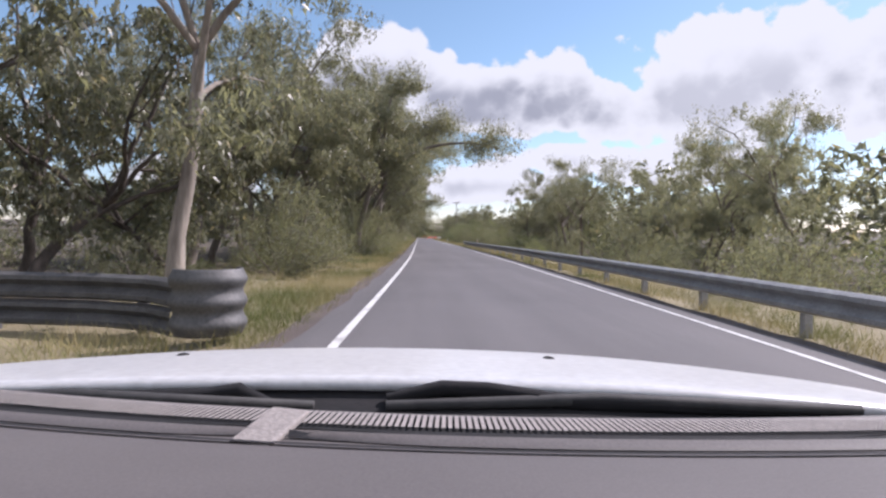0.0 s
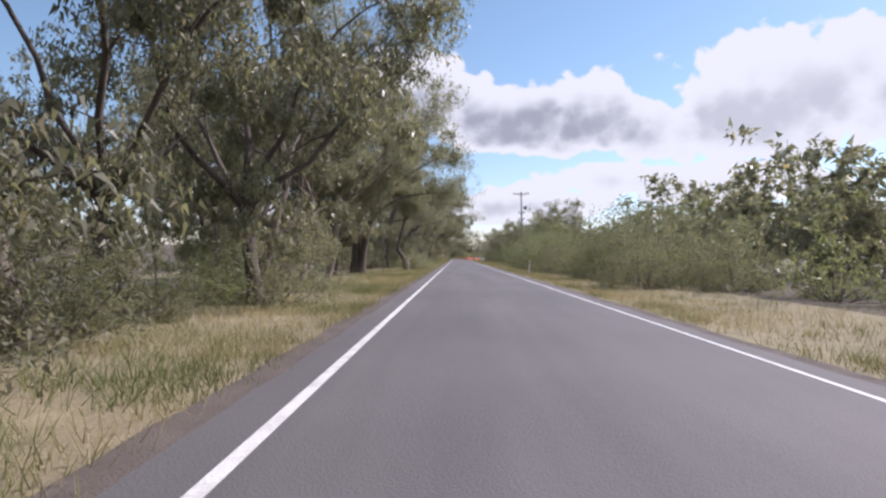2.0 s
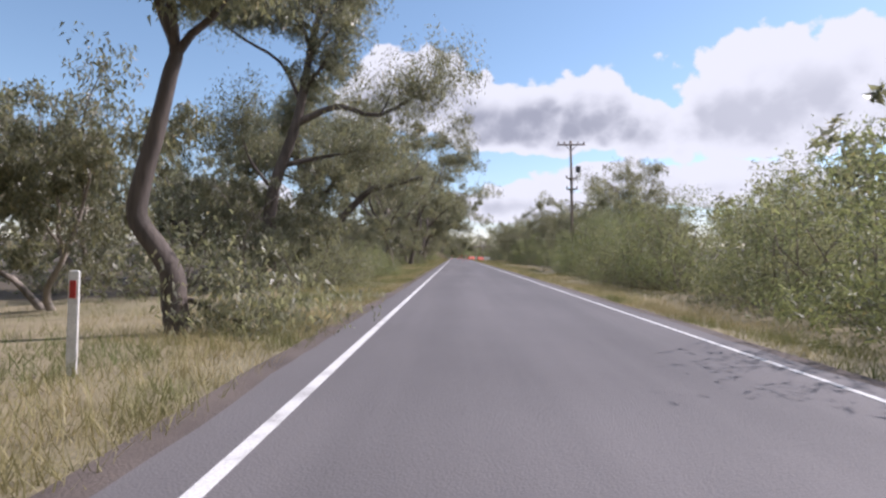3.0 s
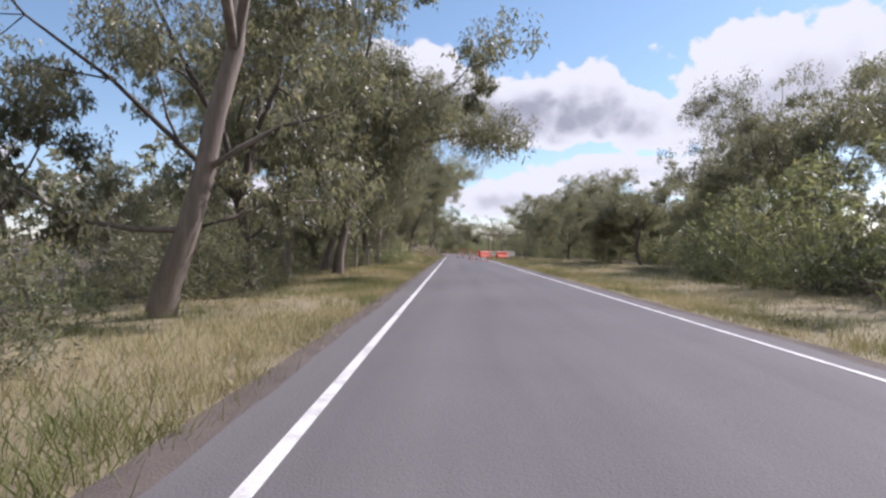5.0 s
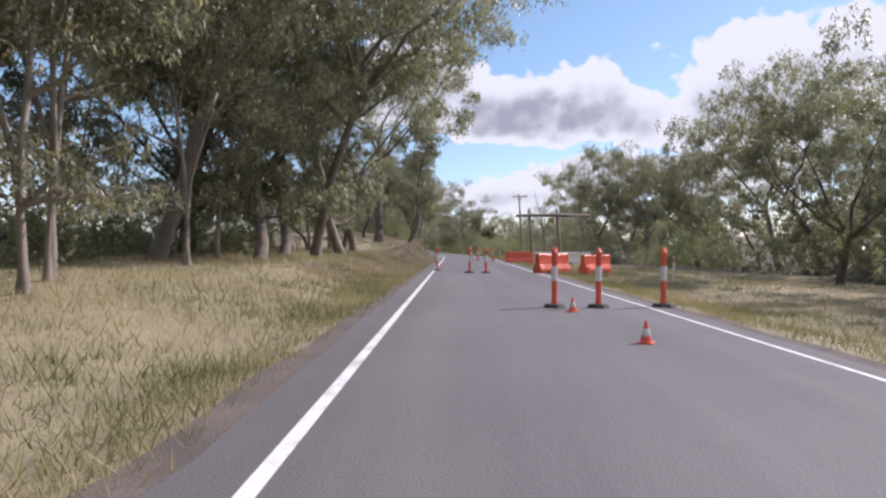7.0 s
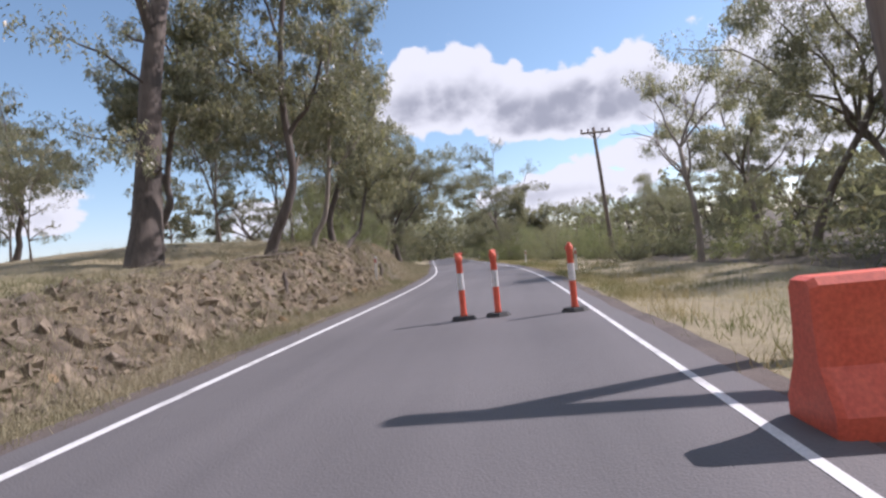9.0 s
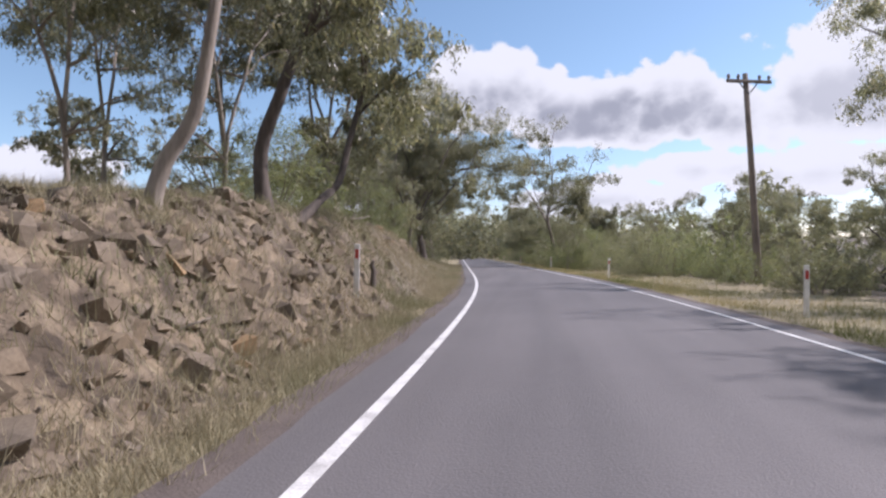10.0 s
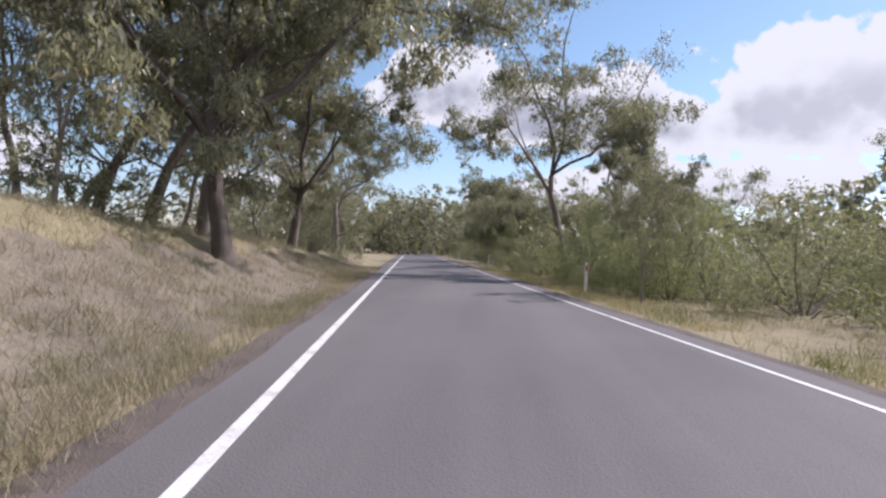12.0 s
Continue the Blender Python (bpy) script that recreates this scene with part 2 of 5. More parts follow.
def rock_material(name="cut_rock", a=(0.05, 0.043, 0.038), b=(0.15, 0.122, 0.09), c=(0.27, 0.24, 0.2), pieces=True, relief=0.02):
    m, nt, p = material(name)
    big = tex(nt, scale=1.1, detail=6)
    mid = tex(nt, scale=6, detail=6, rough=0.65)
    fine = tex(nt, scale=45, detail=3)
    col = ramp(nt, mid, (0.3, a), (0.52, b), (0.75, c))
    col = blend(nt, 0.4, col, ramp(nt, big, (0.35, (0.15, 0.125, 0.095)), (0.55, (0.22, 0.165, 0.09)), (0.7, (0.14, 0.12, 0.11))))
    info = nt.nodes.new("ShaderNodeObjectInfo")
    tone = ramp(nt, info.outputs["Random"], (0.0, (0.6, 0.58, 0.58)), (0.5, (1.0, 0.95, 0.88)), (1.0, (1.25, 1.15, 1.0)))
    geo = nt.nodes.new("ShaderNodeNewGeometry")
    chip = ramp(nt, geo.outputs["Random Per Island"], (0.0, (0.72, 0.7, 0.69)), (0.6, (1.05, 1.0, 0.93)), (1.0, (1.35, 1.25, 1.1)))
    if pieces:
        col = blend(nt, 0.8, col, tone, "MULTIPLY")
        col = blend(nt, 0.9, col, chip, "MULTIPLY")
    col = blend(nt, 0.3, col, ramp(nt, fine, (0.3, (0.055, 0.047, 0.04)), (0.7, (0.28, 0.235, 0.175))))
    nt.links.new(col, p.inputs["Base Color"])
    p.inputs["Roughness"].default_value = 0.92
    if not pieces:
        # shade of cracks put into the colour: cell rims darkened, hearts lightened
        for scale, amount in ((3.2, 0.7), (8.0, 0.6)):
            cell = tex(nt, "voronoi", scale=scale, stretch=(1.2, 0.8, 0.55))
            crack_shade = ramp(nt, cell, (0.3, (1.12, 1.1, 1.06)), (0.52, (0.85, 0.82, 0.8)), (0.66, (0.34, 0.31, 0.3)))
            col = blend(nt, amount, col, crack_shade, "MULTIPLY")
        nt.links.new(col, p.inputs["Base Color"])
    bump(nt, p, mid, 0.6, relief)
    return m


def bark_material(name, pale, dark, streak=(9, 9, 0.9)):
    m, nt, p = material(name)
    s = tex(nt, scale=1.0, detail=6, stretch=streak, rough=0.65)
    big = tex(nt, scale=0.8, detail=4)
    col = ramp(nt, s, (0.34, dark), (0.66, pale))
    col = blend(nt, 0.4, col, ramp(nt, big, (0.38, dark), (0.62, pale)))
    nt.links.new(col, p.inputs["Base Color"])
    p.inputs["Roughness"].default_value = 0.9
    bump(nt, p, s, 0.7, 0.03)
    return m


MAT = {
    "asphalt": asphalt_material(),
    "shoulder": two_tone("gravel_shoulder", (0.075, 0.06, 0.053), (0.15, 0.122, 0.103), scale=1.5, rough=0.95, bump_s=0.6, bump_d=0.02, fine=60),
    "line": two_tone("road_paint", (0.36, 0.35, 0.34), (0.68, 0.68, 0.66), scale=3, rough=0.6, fine=55, lo=0.3, hi=0.5),
    "ground": ground_material(),
    "litter": two_tone("leaf_litter", (0.05, 0.04, 0.028), (0.12, 0.097, 0.065), scale=1.3, rough=0.95, bump_s=0.7, bump_d=0.03, fine=22),
    "soil": two_tone("bank_soil", (0.115, 0.097, 0.073), (0.215, 0.182, 0.135), scale=1.1, rough=0.95, bump_s=0.7, bump_d=0.04, fine=18),
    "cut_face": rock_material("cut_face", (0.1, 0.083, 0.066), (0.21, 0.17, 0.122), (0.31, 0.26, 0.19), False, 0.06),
    "rock": rock_material(c=(0.33, 0.29, 0.24), b=(0.2, 0.165, 0.12), a=(0.08, 0.067, 0.056)),
    "stone": rock_material("loose_stone", (0.17, 0.147, 0.122), (0.28, 0.243, 0.196), (0.4, 0.355, 0.295), True, 0.003),
    "rock_ochre": rock_material("ochre_rock", (0.18, 0.125, 0.065), (0.34, 0.225, 0.11), (0.38, 0.3, 0.19), True, 0.003),
    "gum_leaf": leaf_material("gum_leaf", (0.12, 0.12, 0.088), (0.26, 0.258, 0.186), (0.4, 0.33, 0.23), gloss=0.38, through_light=0.5),
    "wattle_leaf": leaf_material("wattle_leaf", (0.115, 0.13, 0.075), (0.235, 0.255, 0.14), (0.28, 0.24, 0.14), gloss=0.5),
    "tea_leaf": leaf_material("tea_tree_leaf", (0.12, 0.122, 0.085), (0.25, 0.25, 0.17), (0.2, 0.16, 0.09), gloss=0.6),
    "bark_pale": bark_material("pale_bark", (0.36, 0.315, 0.265), (0.13, 0.108, 0.088)),
    "bark_dark": bark_material("dark_bark", (0.145, 0.118, 0.1), (0.048, 0.04, 0.034)),
    "bark_mid": bark_material("grey_bark", (0.25, 0.212, 0.178), (0.095, 0.078, 0.063)),
    "bark_twig": bark_material("twig_bark", (0.2, 0.17, 0.14), (0.09, 0.075, 0.06)),
    "grass": grass_material("dry_grass", (0.17, 0.19, 0.06), (0.42, 0.35, 0.17), (0.56, 0.49, 0.3)),
    "grass_tan": grass_material("tan_grass", (0.27, 0.26, 0.14), (0.36, 0.31, 0.195), (0.47, 0.42, 0.29)),
    "grass_green": grass_material("green_grass", (0.13, 0.18, 0.05), (0.3, 0.28, 0.11), (0.4, 0.36, 0.18)),
    # lighter copy of the steel: glare veil over the right rail put into its colour
    "galv_veiled": two_tone("veil_lightened_steel", (0.24, 0.24, 0.24), (0.38, 0.38, 0.375), scale=4, rough=0.6, metal=0.2, fine=30),
    # steel darkened to carry the left rail's shade; braces, switch box, rims share it
    "galv_shaded": two_tone("shaded_galvanised_steel", (0.075, 0.074, 0.073), (0.15, 0.148, 0.146), scale=4, rough=0.65, metal=0.3, fine=30),
    "timber": bark_material("weathered_timber", (0.27, 0.22, 0.18), (0.12, 0.1, 0.085), (14, 14, 0.8)),
    "orange": two_tone("orange_plastic", (0.66, 0.1, 0.055), (0.75, 0.15, 0.085), scale=5, rough=0.45, bump_s=0.05),
    "white_plastic": two_tone("white_plastic", (0.62, 0.6, 0.55), (0.78, 0.77, 0.73), scale=4, rough=0.45, bump_s=0.05),
    "sleeve": two_tone("reflective_sleeve", (0.55, 0.55, 0.55), (0.72, 0.72, 0.72), scale=9, rough=0.35, bump_s=0.05),
    "rubber": two_tone("black_rubber", (0.03, 0.03, 0.03), (0.06, 0.058, 0.056), scale=9, rough=0.8),
    "red_reflector": two_tone("red_reflector", (0.35, 0.03, 0.025), (0.45, 0.05, 0.04), scale=20, rough=0.3),
    "post_white": two_tone("white_post_paint", (0.6, 0.59, 0.55), (0.78, 0.77, 0.74), scale=5, rough=0.6),
    "porcelain": two_tone("insulator_glaze", (0.12, 0.07, 0.05), (0.2, 0.12, 0.09), scale=9, rough=0.25),
    "yellow": two_tone("faded_yellow_paint", (0.26, 0.19, 0.09), (0.34, 0.26, 0.13), scale=6, rough=0.5),
    "car_paint": two_tone("white_car_paint", (0.53, 0.53, 0.53), (0.6, 0.6, 0.6), scale=2, rough=0.3, bump_s=0.0, fine=60),
    "cowl": two_tone("black_cowl_plastic", (0.007, 0.0068, 0.0075), (0.012, 0.0115, 0.013), scale=9, rough=0.95),
    "dash": two_tone("grey_dash_vinyl", (0.1, 0.09, 0.088), (0.14, 0.128, 0.124), scale=3, rough=0.7, bump_s=0.1, bump_d=0.001, fine=500),
    "dash_light": two_tone("light_dash_trim", (0.28, 0.25, 0.235), (0.36, 0.325, 0.3), scale=3, rough=0.7, fine=200),
}

# ---- the line of the road ----
LINE_W = 4.35


def smoothstep(a, b, x):
    x = min(max((x - a) / (b - a), 0.0), 1.0)
    return x * x * (3 - 2 * x)


def heading(s):
    return radians(-1.4 * (1 - smoothstep(0, 45, s)) + 7.3 * smoothstep(276, 310, s))


STEP = 0.5
road_s = np.arange(-80, 700, STEP)
road_x, road_y = [], []
px, py = 0.0, -80.0
for s in road_s:
    road_x.append(px)
    road_y.append(py)
    a = heading(s + STEP / 2)
    px -= math.sin(a) * STEP
    py += math.cos(a) * STEP
road_x, road_y = np.array(road_x), np.array(road_y)
road_x -= np.interp(60, road_s, road_x)


def centre(s):
    if s < -80:
        return road_x[0] + math.sin(heading(-80)) * (-80 - s), road_y[0] + (s + 80)
    if s > 699:
        a = heading(699)
        return road_x[-1] - math.sin(a) * (s - 699.5), road_y[-1] + math.cos(a) * (s - 699.5)
    return float(np.interp(s, road_s, road_x)), float(np.interp(s, road_s, road_y))


def at(s, v):
    """Plan position s metres along the road and v metres to the right of its middle."""
    x, y = centre(s)
    a = heading(s)
    return x + v * math.cos(a), y + v * math.sin(a)


def bank_height(s):
    return float(np.interp(s, (218, 232, 245, 262, 271, 277, 282, 287, 292, 298, 305, 315, 330, 350, 400), (0, 0.42, 0.85, 1.0, 1.25, 1.68, 2.1, 2.55, 2.7, 2.6, 2.35, 2.05, 1.4, 0.7, 0)))


def ground_z(s, v):
    """Height of the ground beside the road."""
    n = noise.noise(Vector((s * 0.13, v * 0.13, 0.0))) * 0.16 + noise.noise(Vector((s * 0.6, v * 0.6, 3.0))) * 0.05
    if v < 0:
        u = -v - 2.5
        z = -0.05 - 0.05 * smoothstep(0.2, 1.5, u) + n * smoothstep(0.3, 2.5, u)
        b = bank_height(s)
        lean_back = 1.2 + 0.4 * smoothstep(275, 262, s) + 0.9 * smoothstep(298, 312, s)
        face = smoothstep(0.85, 0.85 + 1.75 * lean_back, u) * 0.74 + smoothstep(2.2, 9.0, u) * 0.26
        rough = noise.noise(Vector((s * 0.9, v * 0.9, 7.0))) * 0.3 + noise.noise(Vector((s * 2.3, v * 2.3, 9.0))) * 0.26 + noise.noise(Vector((s * 5.1, v * 5.1, 19.0))) * 0.2
        if b > 0.7 and 0.6 < u < 5.0:
            cell = noise.voronoi(Vector((s * 2.1 + v * 0.8, v * 2.6, 1.0)))[0]
            rough += 0.36 * (cell[1] - cell[0] - 0.25) * (1 - 0.75 * smoothstep(284, 293, s) * (1 - smoothstep(1.9, 2.5, u) + smoothstep(2.9, 3.3, u)))
        z += b * (face + rough * 0.23 * smoothstep(0.8, 1.5, u) * (1 - smoothstep(3.0, 5.0, u)))
        z -= 0.25 * smoothstep(3, 12, u) * (1 - smoothstep(225, 245, s))
        return z
    u = v - 2.5
    z = -0.05 - 0.14 * smoothstep(0.3, 2.0, u) + n * smoothstep(0.3, 2.5, u)
    z -= 0.9 * smoothstep(3, 14, u) * (1 - smoothstep(40, 90, s))
    z -= 0.5 * smoothstep(6, 20, u) * smoothstep(240, 290, s)
    return z


def spot(s, v, lift=0.0):
    x, y = at(s, v)
    return x, y, ground_z(s, v) + lift


def road_pose(s, v, turn=0.0, lift=0.0, scale=1.0, on_road=False):
    x, y, z = spot(s, v, lift)
    if on_road:
        z = lift
    return pose(x, y, z, 0, 0, math.degrees(heading(s)) + turn) @ Matrix.Scale(scale, 4)


# ---- mesh helpers ----
def mesh_of(name, verts, faces, mat, smooth=False, mats=None, slots=None):
    me = bpy.data.meshes.new(name)
    me.from_pydata(verts, [], faces)
    for mt in (mats or [mat]):
        me.materials.append(mt)
    if slots is not None:
        me.polygons.foreach_set("material_index", slots)
    if smooth:
        me.polygons.foreach_set("use_smooth", [True] * len(me.polygons))
    me.update()
    return me


def part(name, geo, mat, parent=None, label="", smooth=False):
    """Links a bmesh or a (verts, faces) pair as one mesh object under a thing or part."""
    if isinstance(geo, bmesh.types.BMesh):
        me = bpy.data.meshes.new(name)
        geo.normal_update()
        geo.to_mesh(me)
        geo.free()
        me.materials.append(mat)
        if smooth:
            me.polygons.foreach_set("use_smooth", [True] * len(me.polygons))
    elif isinstance(geo, bpy.types.Mesh):
        me = geo
    else:
        me = mesh_of(name, geo[0], geo[1], mat, smooth)
    ob = new(name, me)
    if parent is not None:
        ob.parent = parent
    if label:
        tagged(ob, label)
    return ob


def thing(name, label, category, group="", kind=""):
    return tagged(new(name), label, category, group, kind)


def box(bm, size, m=None, bevel=0.0, seg=1):
    r = bmesh.ops.create_cube(bm, size=1.0, matrix=(m or Matrix()) @ Matrix.Diagonal((*size, 1)))
    if bevel:
        es = list({e for v in r["verts"] for e in v.link_edges})
        bmesh.ops.bevel(bm, geom=es, offset=bevel, segments=seg, affect="EDGES", profile=0.5)


def lathe(profile, n=16):
    """Verts and faces of a turned shape: (radius, height) pairs from the bottom up."""
    V, F = [], []
    for r, z in profile:
        for i in range(n):
            a = 2 * math.pi * i / n
            V.append((r * math.cos(a), r * math.sin(a), z))
    for k in range(len(profile) - 1):
        for i in range(n):
            j = (i + 1) % n
            F.append((k * n + i, k * n + j, (k + 1) * n + j, (k + 1) * n + i))
    F.append(tuple(range(n - 1, -1, -1)))
    F.append(tuple((len(profile) - 1) * n + i for i in range(n)))
    return V, F


def tube(V, F, pts, radii, n=7):
    """Adds a tapered tube along pts."""
    base = len(V)
    pts = [Vector(p) for p in pts]
    up = Vector((0.31, 0.17, 0.9)).normalized()
    for i, p in enumerate(pts):
        d = (pts[min(i + 1, len(pts) - 1)] - pts[max(i - 1, 0)]).normalized()
        a = d.cross(Vector((1, 0, 0)) if abs(d.x) < 0.8 else Vector((0, 1, 0))).normalized()
        b = d.cross(a)
        for k in range(n):
            t = 2 * math.pi * k / n
            V.append(tuple(p + (a * math.cos(t) + b * math.sin(t)) * radii[i]))
    for i in range(len(pts) - 1):
        for k in range(n):
            j = (k + 1) % n
            F.append((base + i * n + k, base + i * n + j, base + (i + 1) * n + j, base + (i + 1) * n + k))
    F.append(tuple(base + (len(pts) - 1) * n + k for k in range(n)))


def leaf_mesh(name, centres, radii, per, size, mat, rng, flat=0.8, hang=0.64, aspect=0.36):
    """One mesh of many small pointed leaves in uneven clumps round the centres."""
    centres = np.array(centres)
    k = len(centres)
    n = k * per
    ci = np.repeat(np.arange(k), per)
    rad = np.array(radii)[ci][:, None]
    # each clump is a dome of small sprays whose leaves hang from it
    sprays = max(3, per // 14)
    d = rng.normal(size=(k * sprays, 3))
    d /= np.linalg.norm(d, axis=1)[:, None]
    d *= (rng.random(k * sprays) ** 0.42)[:, None]
    d[:, 2] = np.where(d[:, 2] < 0, d[:, 2] * 0.6, d[:, 2]) * flat
    si = ci * sprays + rng.integers(0, sprays, n)
    fan = rng.normal(size=(n, 3)) * 0.1
    fan[:, 2] -= np.abs(rng.normal(size=n)) * 0.17
    p = centres[ci] + (d[si] + fan) * rad
    ax = rng.normal(size=(n, 3))
    ax /= np.linalg.norm(ax, axis=1)[:, None]
    ax = ax * (1 - hang) + np.array((0, 0, -1.0)) * hang
    ax /= np.linalg.norm(ax, axis=1)[:, None]
    side = np.cross(ax, rng.normal(size=(n, 3)))
    side /= np.linalg.norm(side, axis=1)[:, None]
    ln = size * (0.55 + 0.75 * rng.random(n))
    w = ln * aspect * (0.7 + 0.6 * rng.random(n))
    v = np.empty((n, 3, 3))
    v[:, 0] = p + side * w[:, None] * 0.5
    v[:, 1] = p + ax * ln[:, None]
    v[:, 2] = p - side * w[:, None] * 0.5 + ax * (ln * 0.15)[:, None]
    me = bpy.data.meshes.new(name)
    me.vertices.add(n * 3)
    me.vertices.foreach_set("co", v.ravel())
    me.loops.add(n * 3)
    me.loops.foreach_set("vertex_index", np.arange(n * 3))
    me.polygons.add(n)
    me.polygons.foreach_set("loop_start", np.arange(0, n * 3, 3))
    me.materials.append(mat)
    me.update()
    me.validate()
    return me


# ---- ground, road ----
def build_ground():
    s_list = [-2500, -1200, -600, -300, -180, -120] + list(np.arange(-80, 215, 1.0)) + list(np.arange(215, 262, 0.5)) + list(np.arange(262, 306, 0.22)) + list(np.arange(306, 336, 0.4)) + list(np.arange(336, 460, 2.0)) + [480, 520, 580, 690, 850, 1200, 2000, 3500]
    v_list = [-2500, -1200, -600, -300, -160, -90, -60, -40, -30, -24, -19, -15, -13, -11.5, -10.3] + [-9.4, -8.8, -8.2, -7.6, -7.0, -6.6] + list(np.arange(-6.2, -3.1, 0.16)) + [-3.0, -2.8, -2.65] + [-2.5, -2.3, 0, 2.3, 2.5, 2.8, 3.2, 3.7, 4.3, 5, 6, 7, 8.5, 10, 12, 15, 19, 24, 30, 40, 60, 90, 160, 300, 600, 1200, 2500]
    verts, faces, slots = [], [], []
    for s in s_list:
        for v in v_list:
            if abs(v) < 2.4:
                x, y = at(s, v)
                verts.append((x, y, -0.12))
                continue
            x, y, z = spot(s, v)
            if abs(v) > 40:
                z += 9.0 * smoothstep(60, 600, abs(v))
            if s > 460:
                z += 14.0 * smoothstep(460, 1200, s)
            verts.append((x, y, z))
    m = len(v_list)
    for i in range(len(s_list) - 1):
        for j in range(m - 1):
            faces.append((i * m + j, i * m + j + 1, (i + 1) * m + j + 1, (i + 1) * m + j))
            s, v = s_list[i], (v_list[j] + v_list[j + 1]) / 2
            u = -v - 2.5
            edge = 0.4 * noise.noise(Vector((s * 0.5, 0, 5)))
            wood = 1.6 * noise.noise(Vector((s * 0.12, v * 0.12, 15)))
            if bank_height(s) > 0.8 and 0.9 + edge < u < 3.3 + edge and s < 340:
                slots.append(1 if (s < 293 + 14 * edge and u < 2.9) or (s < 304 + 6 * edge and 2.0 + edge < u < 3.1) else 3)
            elif 93 + wood < s < 126 + wood and -26 + wood < v < 0:
                slots.append(0)
            elif (v < -7.2 + wood and s < 232 + 8 * wood) or v < -45 or (v > 9.0 + wood and not 215 < s < 262) or v > 15:
                slots.append(2)
            else:
                slots.append(0)
    ob = new("ground", mesh_of("ground", verts, faces, None, True, [MAT["ground"], MAT["cut_face"], MAT["litter"], MAT["soil"]], slots))
    tagged(ob, "dry grassy ground with a rocky roadside cutting", "ground", kind="structure")


def strip(name, v0, v1, z, mat, label, category, s0=-70, s1=690, step=2.0, thick=0.05, ragged=0.0):
    verts, faces = [], []
    ss = np.arange(s0, s1 + 0.01, step)
    for i, s in enumerate(ss):
        j0 = ragged * noise.noise(Vector((s * 0.7, v0, 1))) + ragged * 0.6 * noise.noise(Vector((s * 3.1, v0, 2)))
        j1 = ragged * noise.noise(Vector((s * 0.7, v1, 4))) + ragged * 0.6 * noise.noise(Vector((s * 3.1, v1, 5)))
        a, b = at(s, v0 + j0), at(s, v1 + j1)
        verts += [(*a, z - thick), (*a, z), (*b, z), (*b, z - thick)]
        if i:
            k = 4 * (i - 1)
            for c in range(3):
                faces.append((k + c, k + c + 1, k + c + 5, k + c + 4))
    return tagged(new(name, mesh_of(name, verts, faces, mat)), label, category, kind="structure")


build_ground()
strip("road", -2.62, 2.5, 0.0, MAT["asphalt"], "worn grey sealed country road without a centre line", "road", step=0.5, thick=0.09, ragged=0.06)
strip("road_shoulder", -2.92, -2.5, -0.012, MAT["shoulder"], "dark gravel shoulder beside the sealed road", "shoulder", step=0.5, thick=0.08, ragged=0.09)
strip("road_shoulder", 2.45, 2.75, -0.012, MAT["shoulder"], "dark gravel shoulder beside the sealed road", "shoulder", step=0.5, thick=0.08, ragged=0.09)
strip("edge_line", -LINE_W / 2 - 0.048, -LINE_W / 2 + 0.048, 0.004, MAT["line"], "solid white edge line painted on the asphalt", "road marking", step=1.0, thick=0.003)
strip("edge_line", LINE_W / 2 - 0.034, LINE_W / 2 + 0.034, 0.004, MAT["line"], "solid white edge line painted on the asphalt", "road marking", step=1.0, thick=0.003)

# ---- trees and bushes ----
def bent_path(rng, start, way, length, n, wob, droop=0.0):
    p, d = Vector(start), Vector(way).normalized()
    pts = [p.copy()]
    for i in range(n):
        d = (d + Vector(rng.normal(size=3)) * wob + Vector((0, 0, -droop))).normalized()
        p = p + d * (length / n)
        pts.append(p.copy())
    return pts, d


def smooth_path(ctrl, n):
    c = [Vector(p) for p in ctrl]
    c = [c[0] * 2 - c[1]] + c + [c[-1] * 2 - c[-2]]
    out = []
    for i in range(1, len(c) - 2):
        for k in range(n):
            t = k / n
            out.append(0.5 * (2 * c[i] + (c[i + 1] - c[i - 1]) * t + (2 * c[i - 1] - 5 * c[i] + 4 * c[i + 1] - c[i + 2]) * t * t + (3 * c[i] - c[i - 1] - 3 * c[i + 1] + c[i + 2]) * t ** 3))
    return out + [c[-2]]


